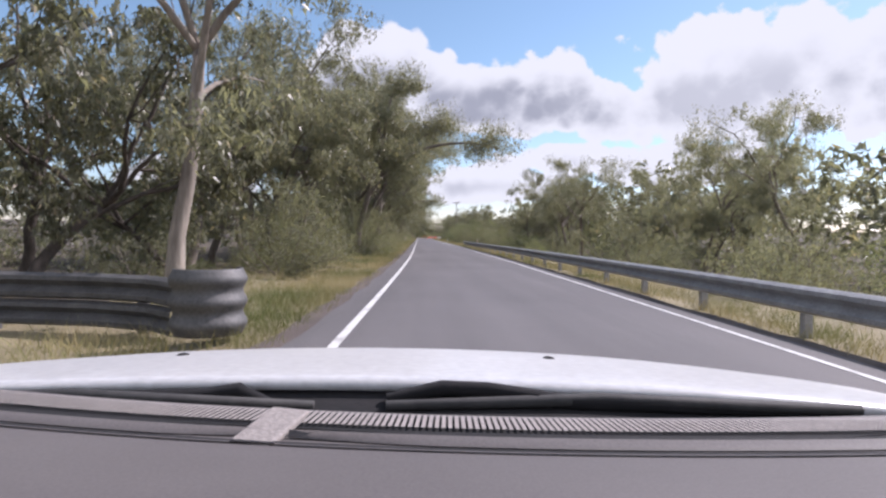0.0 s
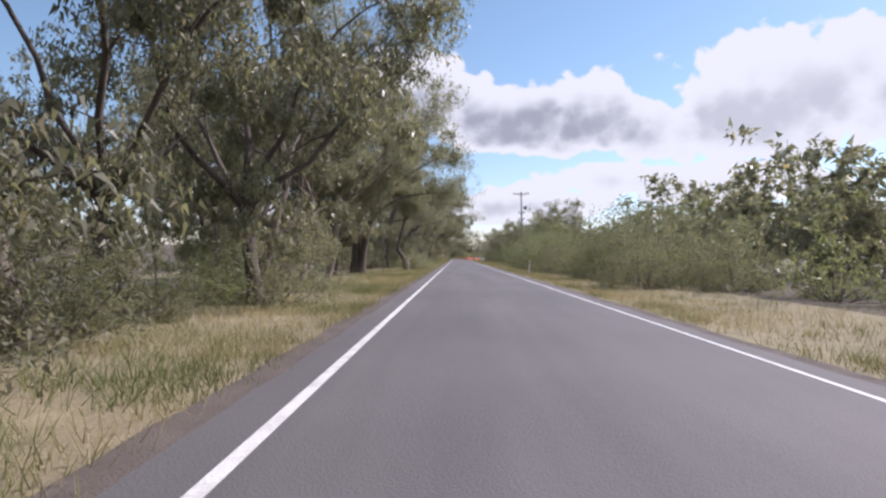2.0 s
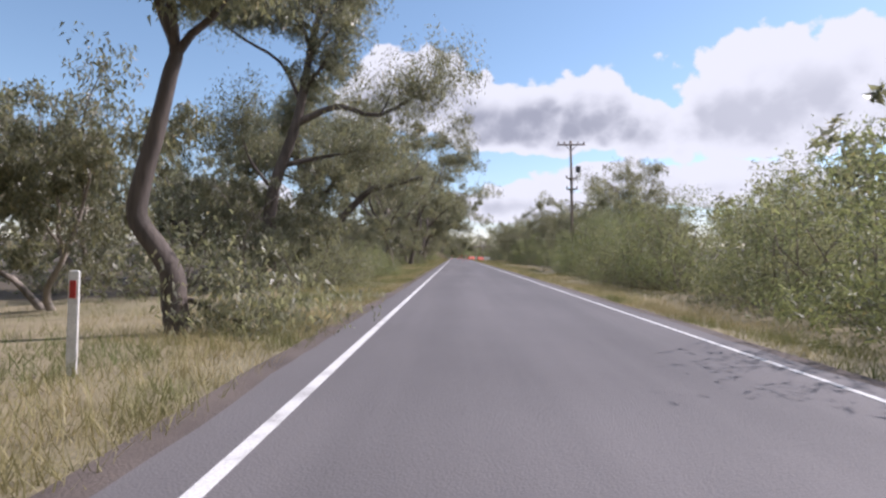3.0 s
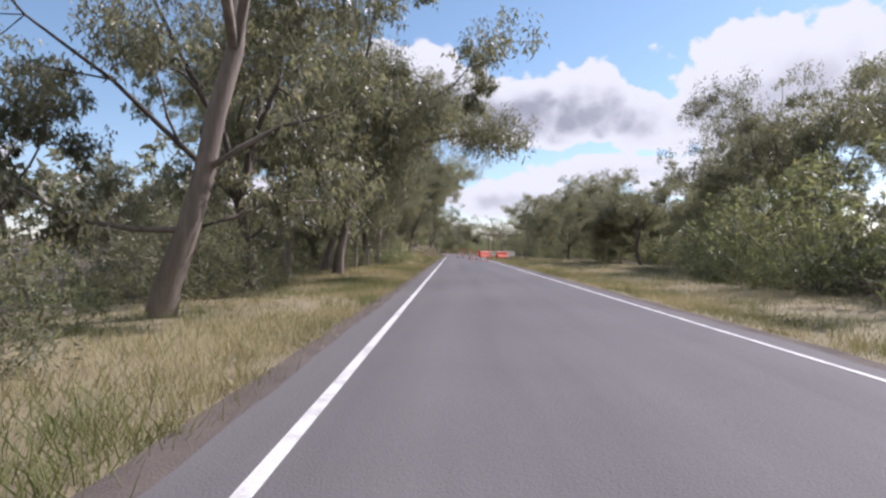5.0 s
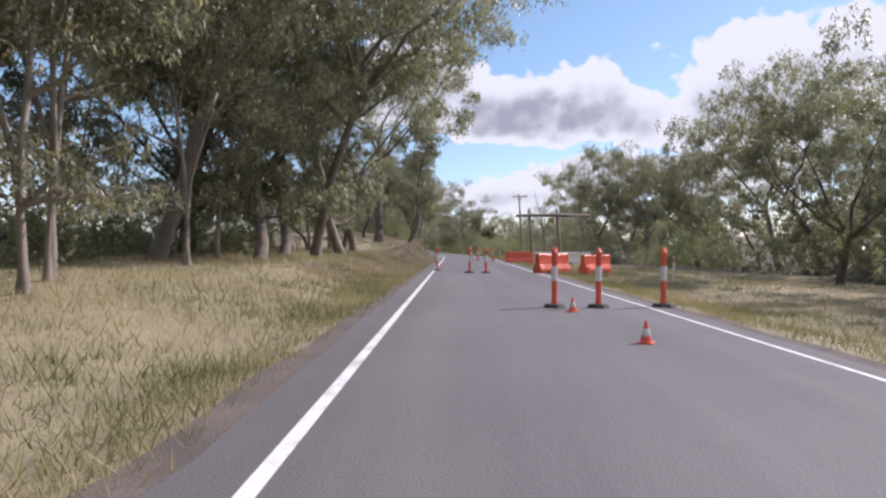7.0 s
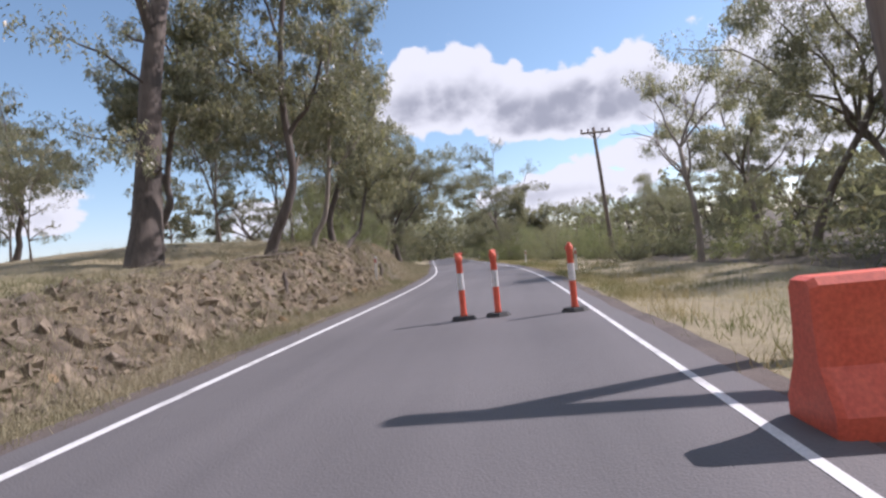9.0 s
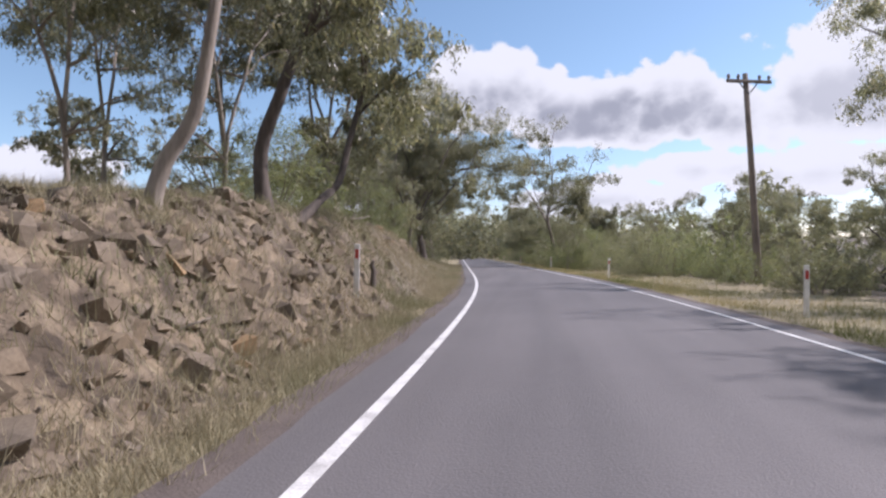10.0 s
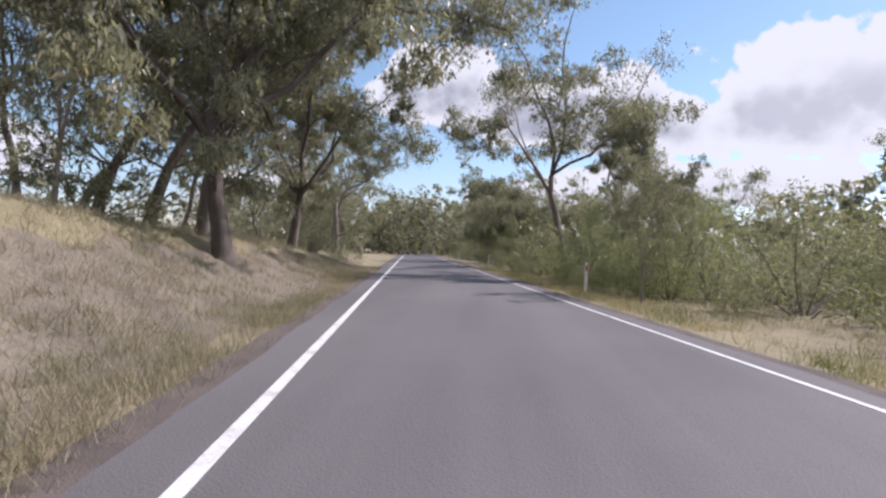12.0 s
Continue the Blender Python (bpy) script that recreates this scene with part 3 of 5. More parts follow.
def gum_tree(seed, H=11.0, dia=0.42, fork=0.3, lean=(0, 0), limbs=4, spread=0.62, clump=0.95, per=120, leaf=0.3, bark="bark_pale", wob=0.13, low=0.0, stems=1, sub=(3, 5), spine=None, first=0.45, arms=()):
    rng = np.random.default_rng(seed)
    V, F, tips = [], [], []
    for st in range(stems):
        off = Vector((0, 0, -0.35)) + (Vector((rng.normal() * 0.25, rng.normal() * 0.25, 0)) if stems > 1 else Vector())
        way = Vector((lean[0] + rng.normal() * 0.12 * stems, lean[1] + rng.normal() * 0.12 * stems, 1.0))
        pts, d = bent_path(rng, off, way, H * fork + 0.35, 6, wob)
        r0 = dia / 2 / math.sqrt(stems)
        rad = [r0 * (1.4 if i == 0 else 1.12 if i == 1 else 1.0) * (1 - 0.35 * i / 6) for i in range(7)]
        if spine:
            pts = smooth_path(spine[st] if stems > 1 else spine, 4)
            m = len(pts) - 1
            rad = [dia / 2 * (1.45 if i == 0 else 1.2 if i == 1 else 1.05 if i == 2 else 1.0) * (1 - 0.72 * i / m) for i in range(m + 1)]
            d = (pts[-1] - pts[-2]).normalized()
        tube(V, F, pts, rad, 8)
        top, rt = pts[-1], rad[-1]
        for L in range(limbs):
            ang = 2 * math.pi * (L / limbs) + rng.random() * 1.2
            tilt = spread * (0.35 + 0.9 * rng.random())
            if L == 0:
                tilt *= 0.35
            w = Vector((math.cos(ang) * tilt + d.x * 0.4, math.sin(ang) * tilt + d.y * 0.4, 0.8 + 0.3 * rng.random()))
            length = H * (1 - fork) * (0.6 + 0.38 * rng.random()) * (1.08 if L == 0 else 1.0)
            start = pts[-1 - int(rng.integers(0, 2))] if L else top
            if spine:
                k = int(m * (1 - (1 - first) * L / limbs))
                start, rt = pts[k], rad[k]
                length = H * (0.2 + 0.16 * rng.random()) if L else H * 0.14
                w.z *= 0.7
            lp, ld = bent_path(rng, start, w, length, 7, 0.2)
            lr = [rt * 0.72 * (1 - 0.82 * i / 7) for i in range(8)]
            tube(V, F, lp, lr, 5)
            tips.append((lp[-1], 1.0))
            for b in range(int(rng.integers(*sub))):
                k = int(rng.integers(2, 7))
                bw = Vector(rng.normal(size=3)) * 0.75 + ld * 0.5 + Vector((math.cos(ang), math.sin(ang), 0.25)) * 0.5
                bp, bd = bent_path(rng, lp[k], bw, length * (0.22 + 0.25 * rng.random()), 4, 0.22)
                br = [lr[k] * 0.55 * (1 - 0.8 * i / 4) for i in range(5)]
                tube(V, F, bp, br, 4)
                tips.append((bp[-1], 0.95))
                tips.append((bp[2] + Vector(rng.normal(size=3)) * 0.3, 0.6))
                for tw in range(2):
                    tp, td = bent_path(rng, bp[int(rng.integers(2, 5))], bd + Vector(rng.normal(size=3)) * 0.8, H * 0.09, 3, 0.25, 0.1)
                    tube(V, F, tp, [br[-1] * 1.2, br[-1], br[-1] * 0.7, br[-1] * 0.35], 3)
                    tips.append((tp[-1], 0.75))
        for extra in range(int(low)):
            k = int(rng.integers(2, 6))
            ang = rng.random() * 6.283
            tp, td = bent_path(rng, pts[k], (math.cos(ang), math.sin(ang), 0.35), H * 0.2, 4, 0.25)
            tube(V, F, tp, [0.05, 0.04, 0.03, 0.02, 0.01], 5)
            tips += [(tp[-1], 0.8), (tp[2], 0.6)]
    for r0, ctrl in arms:
        lp = smooth_path(ctrl, 3)
        m = len(lp) - 1
        lr = [r0 * (1 - 0.7 * i / m) for i in range(m + 1)]
        tube(V, F, lp, lr, 7)
        ld = (lp[-1] - lp[-2]).normalized()
        tips.append((lp[-1], 1.5))
        for b in range(6):
            k = m - int(rng.integers(0, max(2, m // 2)))
            bp, bd = bent_path(rng, lp[k], Vector(rng.normal(size=3)) * 0.7 + ld * 0.5 + Vector((0, 0, 0.45)), H * (0.07 + 0.07 * rng.random()), 4, 0.22)
            tube(V, F, bp, [lr[k] * 0.5 * (1 - 0.8 * i / 4) for i in range(5)], 4)
            tips += [(bp[-1], 1.25), (bp[2], 0.9)]
    centres = [tuple(t[0]) for t in tips]
    radii = [0.86 * clump * t[1] * (0.7 + 0.6 * rng.random()) for t in tips]
    look_of = "several slender stems" if stems > 1 else "a pale smooth trunk" if bark == "bark_pale" else "a grey trunk" if bark == "bark_mid" else "a dark rough trunk"
    tree = thing("gum_tree", "%s gum tree with drooping olive leaves and %s" % ("young" if H < 9.5 else "tall", look_of), "tree")
    part("trunk", mesh_of("trunk", V, F, MAT[bark], True), MAT[bark], tree, "pale smooth bark" if bark == "bark_pale" else "grey bark" if bark == "bark_mid" else "dark rough bark")
    part("crown", leaf_mesh("crown", centres, radii, per, leaf, MAT["gum_leaf"], rng, flat=0.8, hang=0.55, aspect=0.34), None, tree)
    return tree


def bush(seed, H=2.4, R=1.6, n=26, per=110, leaf=0.16, mat="tea_leaf", label="dense grey-green roadside shrub", aspect=0.3):
    rng = np.random.default_rng(seed)
    V, F, c, r = [], [], [], []
    for i in range(n):
        ang, q = rng.random() * 6.283, math.sqrt(rng.random())
        z = H * (0.05 + 0.87 * rng.random() * (1 - 0.5 * q * q))
        if i % 3 == 0:
            z, q = H * (0.04 + 0.2 * rng.random()), 0.6 + 0.4 * rng.random()
        tip = Vector((math.cos(ang) * q * R * 0.85, math.sin(ang) * q * R * 0.85, z))
        pts, d = bent_path(rng, (tip.x * 0.1, tip.y * 0.1, -0.1), tip, tip.length, 3, 0.14)
        if i % 2 == 0:
            tube(V, F, pts, [0.03, 0.022, 0.014, 0.006], 3)
        c.append(tuple(tip))
        r.append(R * 0.36 * (0.7 + 0.6 * rng.random()))
    ob = thing("shrub", label, "shrub")
    part("woody_base", mesh_of("woody_base", V, F, MAT["bark_twig"], True), None, ob)
    part("foliage", leaf_mesh("foliage", c, r, per, leaf, MAT[mat], rng, flat=0.8, hang=0.25, aspect=aspect), None, ob)
    return ob


def tree_set(back):
    """The eight kinds of gum; the set for the back rows has fewer, larger leaves."""
    k = dict(per=200, leaf=0.19) if back else dict(per=460, leaf=0.14)
    o = 50 if back else 0
    return [
        gum_tree(11 + o, 11.5, 0.28, 0.34, limbs=5, spread=0.85, low=2, **k),
        gum_tree(12 + o, 10.0, 0.36, 0.26, limbs=5, bark="bark_dark", spread=0.95, low=2, **k),
        gum_tree(13 + o, 12.5, 0.34, 0.36, bark="bark_mid", limbs=5, clump=1.1, spread=0.8, low=3, **k),
        gum_tree(14 + o, 8.5, 0.3, 0.22, limbs=4, spread=0.8, stems=2, **k),
        gum_tree(15 + o, 11.0, 0.32, 0.3, limbs=4, lean=(0.25, 0.05), wob=0.18, bark="bark_dark", low=1, **k),
        gum_tree(16 + o, 7.0, 0.2, 0.3, limbs=4, clump=0.75, low=4, **k),
        gum_tree(17 + o, 14.0, 0.36, 0.42, bark="bark_mid", limbs=5, clump=1.2, low=3, **k),
        gum_tree(18 + o, 9.0, 0.26, 0.4, limbs=3, clump=0.85, wob=0.14, low=1, **k),
    ]


trees = tree_set(False)
back_trees = tree_set(True)
bushes = [
    bush(31, per=210, leaf=0.1),
    bush(32, 3.4, 2.3, 34, 220, 0.11, "tea_leaf"),
    bush(33, 2.2, 1.5, 24, 230, 0.095, "wattle_leaf", "bright green feathery wattle shrub"),
    bush(34, 1.0, 0.8, 14, 170, 0.08, "wattle_leaf", "low green roadside bush"),
    bush(35, 4.6, 2.6, 40, 260, 0.115, "wattle_leaf", "tall green wattle thicket"),
]
back_bushes = [
    bush(41, per=56, leaf=0.18),
    bush(42, 3.4, 2.3, 34, 56, 0.2, "tea_leaf"),
    bush(43, 2.2, 1.5, 24, 74, 0.155, "wattle_leaf", "bright green feathery wattle shrub"),
    bush(44, 1.0, 0.8, 14, 50, 0.15, "wattle_leaf", "low green roadside bush"),
    bush(45, 4.6, 2.6, 40, 62, 0.21, "wattle_leaf", "tall green wattle thicket"),
]
used = set()
scrub_spots = []


def plant(src, s, v, turn=0.0, scale=1.0, label="", group="", sink=0.0):
    """Stands a copy of a tree or bush in the ground; the first use moves the original."""
    if (108 if src in trees + back_trees else 93) < s < 124 and -17 < v < -3.5 and not label:
        return None  # open paddock beside the road
    if src in bushes and (v > 10.0 or v < -8.5):
        src = back_bushes[bushes.index(src)]
        x, y, z = spot(s, v)
        scrub_spots.append((src, pose(x, y, z - sink, 0, 0, turn) @ Matrix.Scale(scale, 4)))
        return None
    if src in trees and (v > 21.0 or v < -12.5) and not 255 < s < 300:
        src = back_trees[trees.index(src)]
    x, y, z = spot(s, v)
    m = pose(x, y, z - sink, 0, 0, turn) @ Matrix.Scale(scale, 4)
    if src.name not in used:
        used.add(src.name)
        src.matrix_basis = m
        ob = src
    else:
        ob = copy_thing(src, Matrix.Translation(m.translation) @ pose(0, 0, 0, 0, 0, turn) @ Matrix.Scale(scale / src.scale[0], 4))
    return tagged(ob, label, "", group)


rng = random.Random(5)
# gums at known places: metres along, metres right of the middle, kind, turn, size
for s, v, k, turn, sc in [
    (9.3, -5.5, 0, 40, 1.0), (14.5, -8.6, 1, 200, 1.1), (12, -11, 1, 20, 1.1), (17, -10.5, 4, 20, 1.1), (20, -7.0, 2, 80, 1.0), (26, -5.6, 4, 300, 0.95), (30, -7.5, 6, 10, 0.9), (40, -6.4, 1, 140, 1.2),
    (43, -7.2, 2, 250, 1.0), (50, -5.6, 0, 20, 1.05), (56, -8.0, 4, 190, 1.0), (62, -5.4, 1, 330, 1.1), (69, -8.0, 2, 60, 1.0), (77, -8.0, 0, 130, 1.05),
    (84, -8.2, 1, 220, 1.05), (90, -7.2, 2, 15, 0.9), (97, -7.6, 0, 15, 0.9), (104.3, -8.3, 2, 75, 1.1), (106.7, -8.3, 4, 100, 1.0),
    (151, -5.6, 1, 45, 1.1), (158, -6.5, 0, 95, 1.1), (165, -7.0, 2, 170, 1.0), (172, -6.0, 1, 240, 1.1),
    (180, -7.0, 6, 290, 0.95), (188, -6.4, 2, 10, 1.05), (196, -7.4, 1, 110, 1.1), (204.6, -6.6, 1, 215, 1.3), (203, -8.5, 0, 60, 1.0), (210, -8.5, 6, 75, 1.0), (213.5, -9.6, 6, 300, 0.95),
    (215.5, -7.4, 4, 50, 0.95), (222, -7.0, 6, 160, 1.05), (229, -8.2, 2, 205, 1.15), (237, -10.5, 2, 320, 1.1), (244, -9.5, 2, 35, 1.25), (249, -11, 6, 35, 1.1), (253, -8.6, 2, 130, 1.3), (258, -9.6, 6, 270, 1.2), (262, -8.0, 2, 70, 1.25), (267, -9.5, 6, 190, 1.1),
    (250, -11, 1, 130, 1.1), (247, -7.6, 2, 130, 1.2), (252, -7.0, 6, 30, 1.15), (256.5, -6.6, 2, 230, 1.3), (261, -6.9, 6, 300, 1.15),
]:
    if 12 < s < 31:
        v, sc = v - 2.8, sc * 0.85
    grown = 1.12 if s < 80 else 1.0 if s < 110 else 1.22 if s < 200 else 1.12 if s < 236 else 1.0
    plant((trees if v > -10 or s > 234 else back_trees)[k], s, v, turn, sc * grown, group="gum trees along the road")
# smaller gums and understorey on the left
for i in range(50):
    s = 4 + i * 5.3 + rng.uniform(-1.5, 1.5)
    if s > 262:
        break
    v = -rng.uniform(9, 20)
    plant(back_trees[rng.choice((0, 1, 2, 3, 4, 5, 7))], s, v, rng.uniform(0, 360), rng.uniform(0.7, 1.05), group="gum trees along the road")
# shrubs along the left verge
for i in range(46):
    s = 12 + i * 4.6 + rng.uniform(-2, 2)
    if 196 < s:
        break
    v = -rng.uniform(5.6, 9.5)
    plant(bushes[rng.choice((0, 1, 2, 0, 3))], s, v, rng.uniform(0, 360), rng.uniform(0.6, 1.05), group="verge shrubs")
for i in range(46):
    plant(bushes[rng.choice((0, 1, 2, 0))], 16 + i * 2.15, -rng.uniform(5.1, 8.2), rng.uniform(0, 360), rng.uniform(0.75, 1.15), group="verge shrubs")
for i in range(42):
    s = 2 + i * 5.5 + rng.uniform(-1.5, 1.5)
    v = -rng.uniform(9.5, 19)
    if s < 232:
        plant(bushes[rng.choice((0, 1, 0))], s, v, rng.uniform(0, 360), rng.uniform(0.8, 1.3), group="understorey shrubs")
# right side: thicket close to the road, gums behind
for i in range(86):
    s = 20 + i * 3.7 + rng.uniform(-1.5, 1.5)
    if 214 < s < 268 or s > 286:
        continue
    v = rng.uniform(8.5, 14)
    if 92 < s < 150:
        v = rng.uniform(6.0, 8.5)
    if s < 70:
        v = rng.uniform(13, 22)
    plant(bushes[rng.choice((0, 1, 2, 4, 4, 1))], s, v, rng.uniform(0, 360), rng.uniform(0.75, 1.2), group="roadside thicket")
for i in range(56):
    s = 30 + i * 6.0 + rng.uniform(-2, 2)
    if s > 286:
        break
    v = rng.uniform(15, 30)
    if s < 80:
        v = rng.uniform(22, 34)
    if 200 < s < 275:
        v = rng.uniform(16, 26)
    plant(back_trees[rng.choice((1, 2, 3, 4, 5, 7, 6))], s, v, rng.uniform(0, 360), rng.uniform(0.6, 0.85) if s < 180 or s > 270 else rng.uniform(0.8, 1.0), group="gum trees beyond the road")

for i in range(34):
    plant(bushes[rng.choice((0, 2, 3, 1))], 6 + i * 2.3, rng.uniform(6.0, 14), rng.uniform(0, 360), rng.uniform(0.6, 0.95), group="scrub behind the guardrail")
for s, v, k, sc in [(130.5, -5.4, 0, 0.85), (133, -5.8, 1, 0.65), (135.2, -5.3, 2, 0.8), (137.4, -5.0, 2, 0.85), (141.5, -5.6, 0, 0.8), (228.5, -6.1, 2, 1.1), (222, -5.4, 2, 1.0), (198, -8.5, 1, 1.0), (226, -8.5, 2, 1.1), (181, -5.8, 2, 0.8), (139, -5.6, 2, 1.0), (137, -6.4, 0, 0.9), (46, -5.0, 0, 0.9), (59, -5.2, 2, 0.9), (127, -9.5, 1, 1.1)]:
    plant(bushes[k], s, v, rng.uniform(0, 360), sc, group="verge shrubs")
for s, v, k, turn, sc in [(292, 14.5, 6, 20, 1.05), (298, 16, 2, 120, 1.0), (40, -6.2, 6, 100, 1.0), (47, -5.6, 2, 180, 1.0), (24, -10.4, 6, 100, 0.85), (33, -9, 2, 10, 0.85), (23, -8.6, 2, 160, 0.8), (28.5, -8.4, 1, 60, 0.95), (36.5, -7.4, 6, 220, 0.8), (53, -6.6, 6, 20, 1.0), (58, -6.0, 2, 100, 1.1), (65.5, -6.4, 6, 190, 1.0), (80, -6.2, 2, 280, 1.1), (87, -6.0, 1, 30, 1.15), (266, 20, 2, 200, 1.1), (259, 19, 6, 100, 1.0)]:
    plant(trees[k], s, v, turn, sc, group="gum trees along the road")

for i in range(40):
    plant(bushes[rng.choice((0, 1, 2, 4))], 286 + i * 2.9, rng.uniform(8.0, 15), rng.uniform(0, 360), rng.uniform(0.6, 0.95), group="roadside thicket")
for i in range(24):
    plant(back_trees[rng.choice((0, 1, 3, 5, 7))], 284 + i * 5, rng.uniform(15, 28), rng.uniform(0, 360), rng.uniform(0.5, 0.8), group="gum trees beyond the road")


for i in range(15):
    plant(trees[rng.choice((1, 2, 4, 6))], 26 + i * 4.4, rng.uniform(13, 20), rng.uniform(0, 360), rng.uniform(0.6, 0.8), group="gum trees beyond the road")


for s, v, k, turn, sc in [(285.5, 16, 6, 0, 0.95), (282.5, 17, 2, 90, 1.0), (289, 17.5, 6, 200, 1.0), (284, 20, 2, 300, 1.0)]:
    plant(trees[k], s, v, turn, sc, group="gum trees beyond the gateway")
for i in range(13):
    plant(trees[rng.choice((1, 2, 6, 4))], 290 + i * 4.2, rng.uniform(15, 24), rng.uniform(0, 360), rng.uniform(0.5, 0.72), group="gum trees beyond the road")
for i in range(24):
    plant(trees[rng.choice((1, 2, 6, 4, 3))], 158 + i * 4.2, rng.uniform(12.5, 19), rng.uniform(0, 360), rng.uniform(0.75, 1.0), group="gum trees beyond the road")
for i in range(30):
    plant(bushes[rng.choice((1, 4, 0, 4))], 152 + i * 2.9, rng.uniform(10.2, 14) if i < 18 else rng.uniform(13, 17), rng.uniform(0, 360), rng.uniform(0.8, 1.2), group="roadside thicket")
for i in range(18):
    plant(bushes[rng.choice((0, 1, 2))], 192 + i * 2.5, -rng.uniform(8.0, 14), rng.uniform(0, 360), rng.uniform(0.8, 1.2), group="understorey shrubs")


for i in range(16):
    plant(bushes[rng.choice((0, 1, 2))], 228 + i * 2.2, -rng.uniform(9.0, 13.5), rng.uniform(0, 360), rng.uniform(0.6, 1.0), group="understorey shrubs")


def dead_tree():
    """A bare dead tree: forking grey limbs with no leaves."""
    r = np.random.default_rng(64)
    V, F = [], []
    pts, d = bent_path(r, (0, 0, -0.3), (0.05, 0, 1), 4.8, 7, 0.08)
    tube(V, F, pts, [0.16, 0.13, 0.12, 0.11, 0.1, 0.095, 0.09, 0.08], 8)
    for k in range(6):
        lp, ld = bent_path(r, pts[5 if k < 3 else 7], (r.normal() * 0.45, r.normal() * 0.45, 1), 3.0 + r.random() * 1.6, 6, 0.2)
        tube(V, F, lp, [0.06, 0.05, 0.042, 0.034, 0.026, 0.018, 0.008], 5)
        for q in range(4):
            bp, bd = bent_path(r, lp[int(r.integers(2, 6))], ld + Vector(r.normal(size=3)) * 0.8, 1.3, 4, 0.25)
            tube(V, F, bp, [0.022, 0.018, 0.013, 0.009, 0.004], 4)
    ob = tagged(new("dead_tree", mesh_of("dead_tree", V, F, MAT["bark_pale"], True)), "leafless dead grey tree with forking bare limbs", "tree")
    ob.location = spot(289, 8.5)


dead_tree()

for i in range(30):
    plant(bushes[rng.choice((1, 4, 0))], 92 + i * 2.1, rng.uniform(7.0, 11.5), rng.uniform(0, 360), rng.uniform(0.85, 1.2), group="roadside thicket")

# trees on the cutting
big = gum_tree(21, 17.0, 0.74, 0.45, lean=(0.035, 0.0), limbs=6, clump=1.15, per=272, leaf=0.13, bark="bark_dark", wob=0.04, low=5)
plant(big, 280.1, -8.05, 0, 1.0, "massive old gum with dark fibrous bark on the bank")
lean_a = gum_tree(22, 9.5, 0.36, limbs=5, bark="bark_dark", clump=0.82, per=272, leaf=0.13, first=0.5,
                  spine=[(0, 0, -0.3), (0.37, 0, 0.66), (0.8, 0, 1.5), (1.0, 0.1, 2.4), (0.85, 0.2, 4.4), (1.1, 0, 6.4), (1.5, 0, 8.2)])
plant(lean_a, 281.7, -5.55, 0, 1.0, "leaning gum with a burnt flared base on the rock edge")
lean_b = gum_tree(23, 9.0, 0.22, limbs=5, bark="bark_pale", clump=0.78, per=261, leaf=0.13, first=0.5,
                  spine=[(0, 0, -0.3), (0.2, 0, 0.42), (0.55, 0, 1.0), (0.75, 0, 2.0), (0.9, 0.1, 3.3), (1.0, 0, 5.2), (1.4, 0, 7.2)])
plant(lean_b, 285.0, -5.3, 10, 1.0, "slender curved gum on the edge of the cutting")
fork_a = gum_tree(24, 9.0, 0.28, limbs=5, bark="bark_dark", clump=0.8, per=261, leaf=0.13, first=0.45,
                  spine=[(0, 0, -0.3), (-0.08, 0, 0.85), (0.27, 0, 1.8), (0.54, 0.1, 2.6), (1.0, 0.1, 3.6), (1.3, 0, 5.5), (1.6, 0, 7.5)])
plant(fork_a, 288.4, -5.4, 0, 1.0, "crooked gum with dark bark at the rim of the cutting")
low_limb = gum_tree(25, 8.0, 0.2, limbs=5, bark="bark_dark", clump=0.75, per=250, leaf=0.13, first=0.5,
                    spine=[(0, 0, -0.2), (0.8, 0.1, 0.4), (1.3, 0.2, 0.75), (1.6, 0.2, 1.6), (2.0, 0.2, 2.8), (2.2, 0.1, 4.5), (2.5, 0, 6.3)])
plant(low_limb, 289.1, -5.2, 62, 1.0, "low gum sprawling along the bank before rising")
uphill = gum_tree(26, 8.0, 0.34, limbs=6, bark="bark_dark", clump=0.7, per=300, leaf=0.13, first=0.7,
                  spine=[(0, 0, -0.3), (-0.06, 0, 0.5), (0.2, 0, 1.0), (0.46, 0, 1.5), (0.42, 0, 2.2), (0.7, 0, 3.6), (1.0, 0, 4.6), (1.2, 0, 6.4)],
                  arms=[(0.1, [(0.42, 0, 2.0), (0.0, 0, 2.9), (-0.5, 0, 3.7), (-0.9, 0, 5.0)])])
plant(uphill, 284.1, -9.9, 0, 1.0, "dark forked gum on the grassy slope above the cutting")
plant(trees[3], 122.5, -10.4, 40, 0.85, "young gum tree with several pale slender stems in the paddock")
plant(trees[2], 128.5, -13.5, 140, 0.8, "tall gum tree with drooping olive leaves beyond the paddock")
# the crooked pair beside the guide post
snake = gum_tree(27, 8.0, 0.4, limbs=10, bark="bark_dark", clump=0.95, per=420, leaf=0.12, first=0.68,
                 spine=[(0.12, 0, -0.3), (0.0, 0, 0.4), (-0.04, 0, 0.84), (-0.28, 0, 1.24), (-0.56, 0, 1.66), (-0.48, 0, 2.24), (-0.3, 0, 2.9), (-0.12, 0, 3.7), (-0.04, 0, 4.1), (-0.3, 0, 4.8), (-0.36, 0, 5.7), (-0.1, 0, 7.0)],
                 arms=[(0.05, [(0.0, 0, 0.5), (0.35, 0.1, 0.42), (0.7, 0.1, 0.22), (1.1, 0.2, 0.15)])])
plant(snake, 117.6, -5.05, 0, 1.0, "crooked gum with a snaking dark trunk and spread roots")
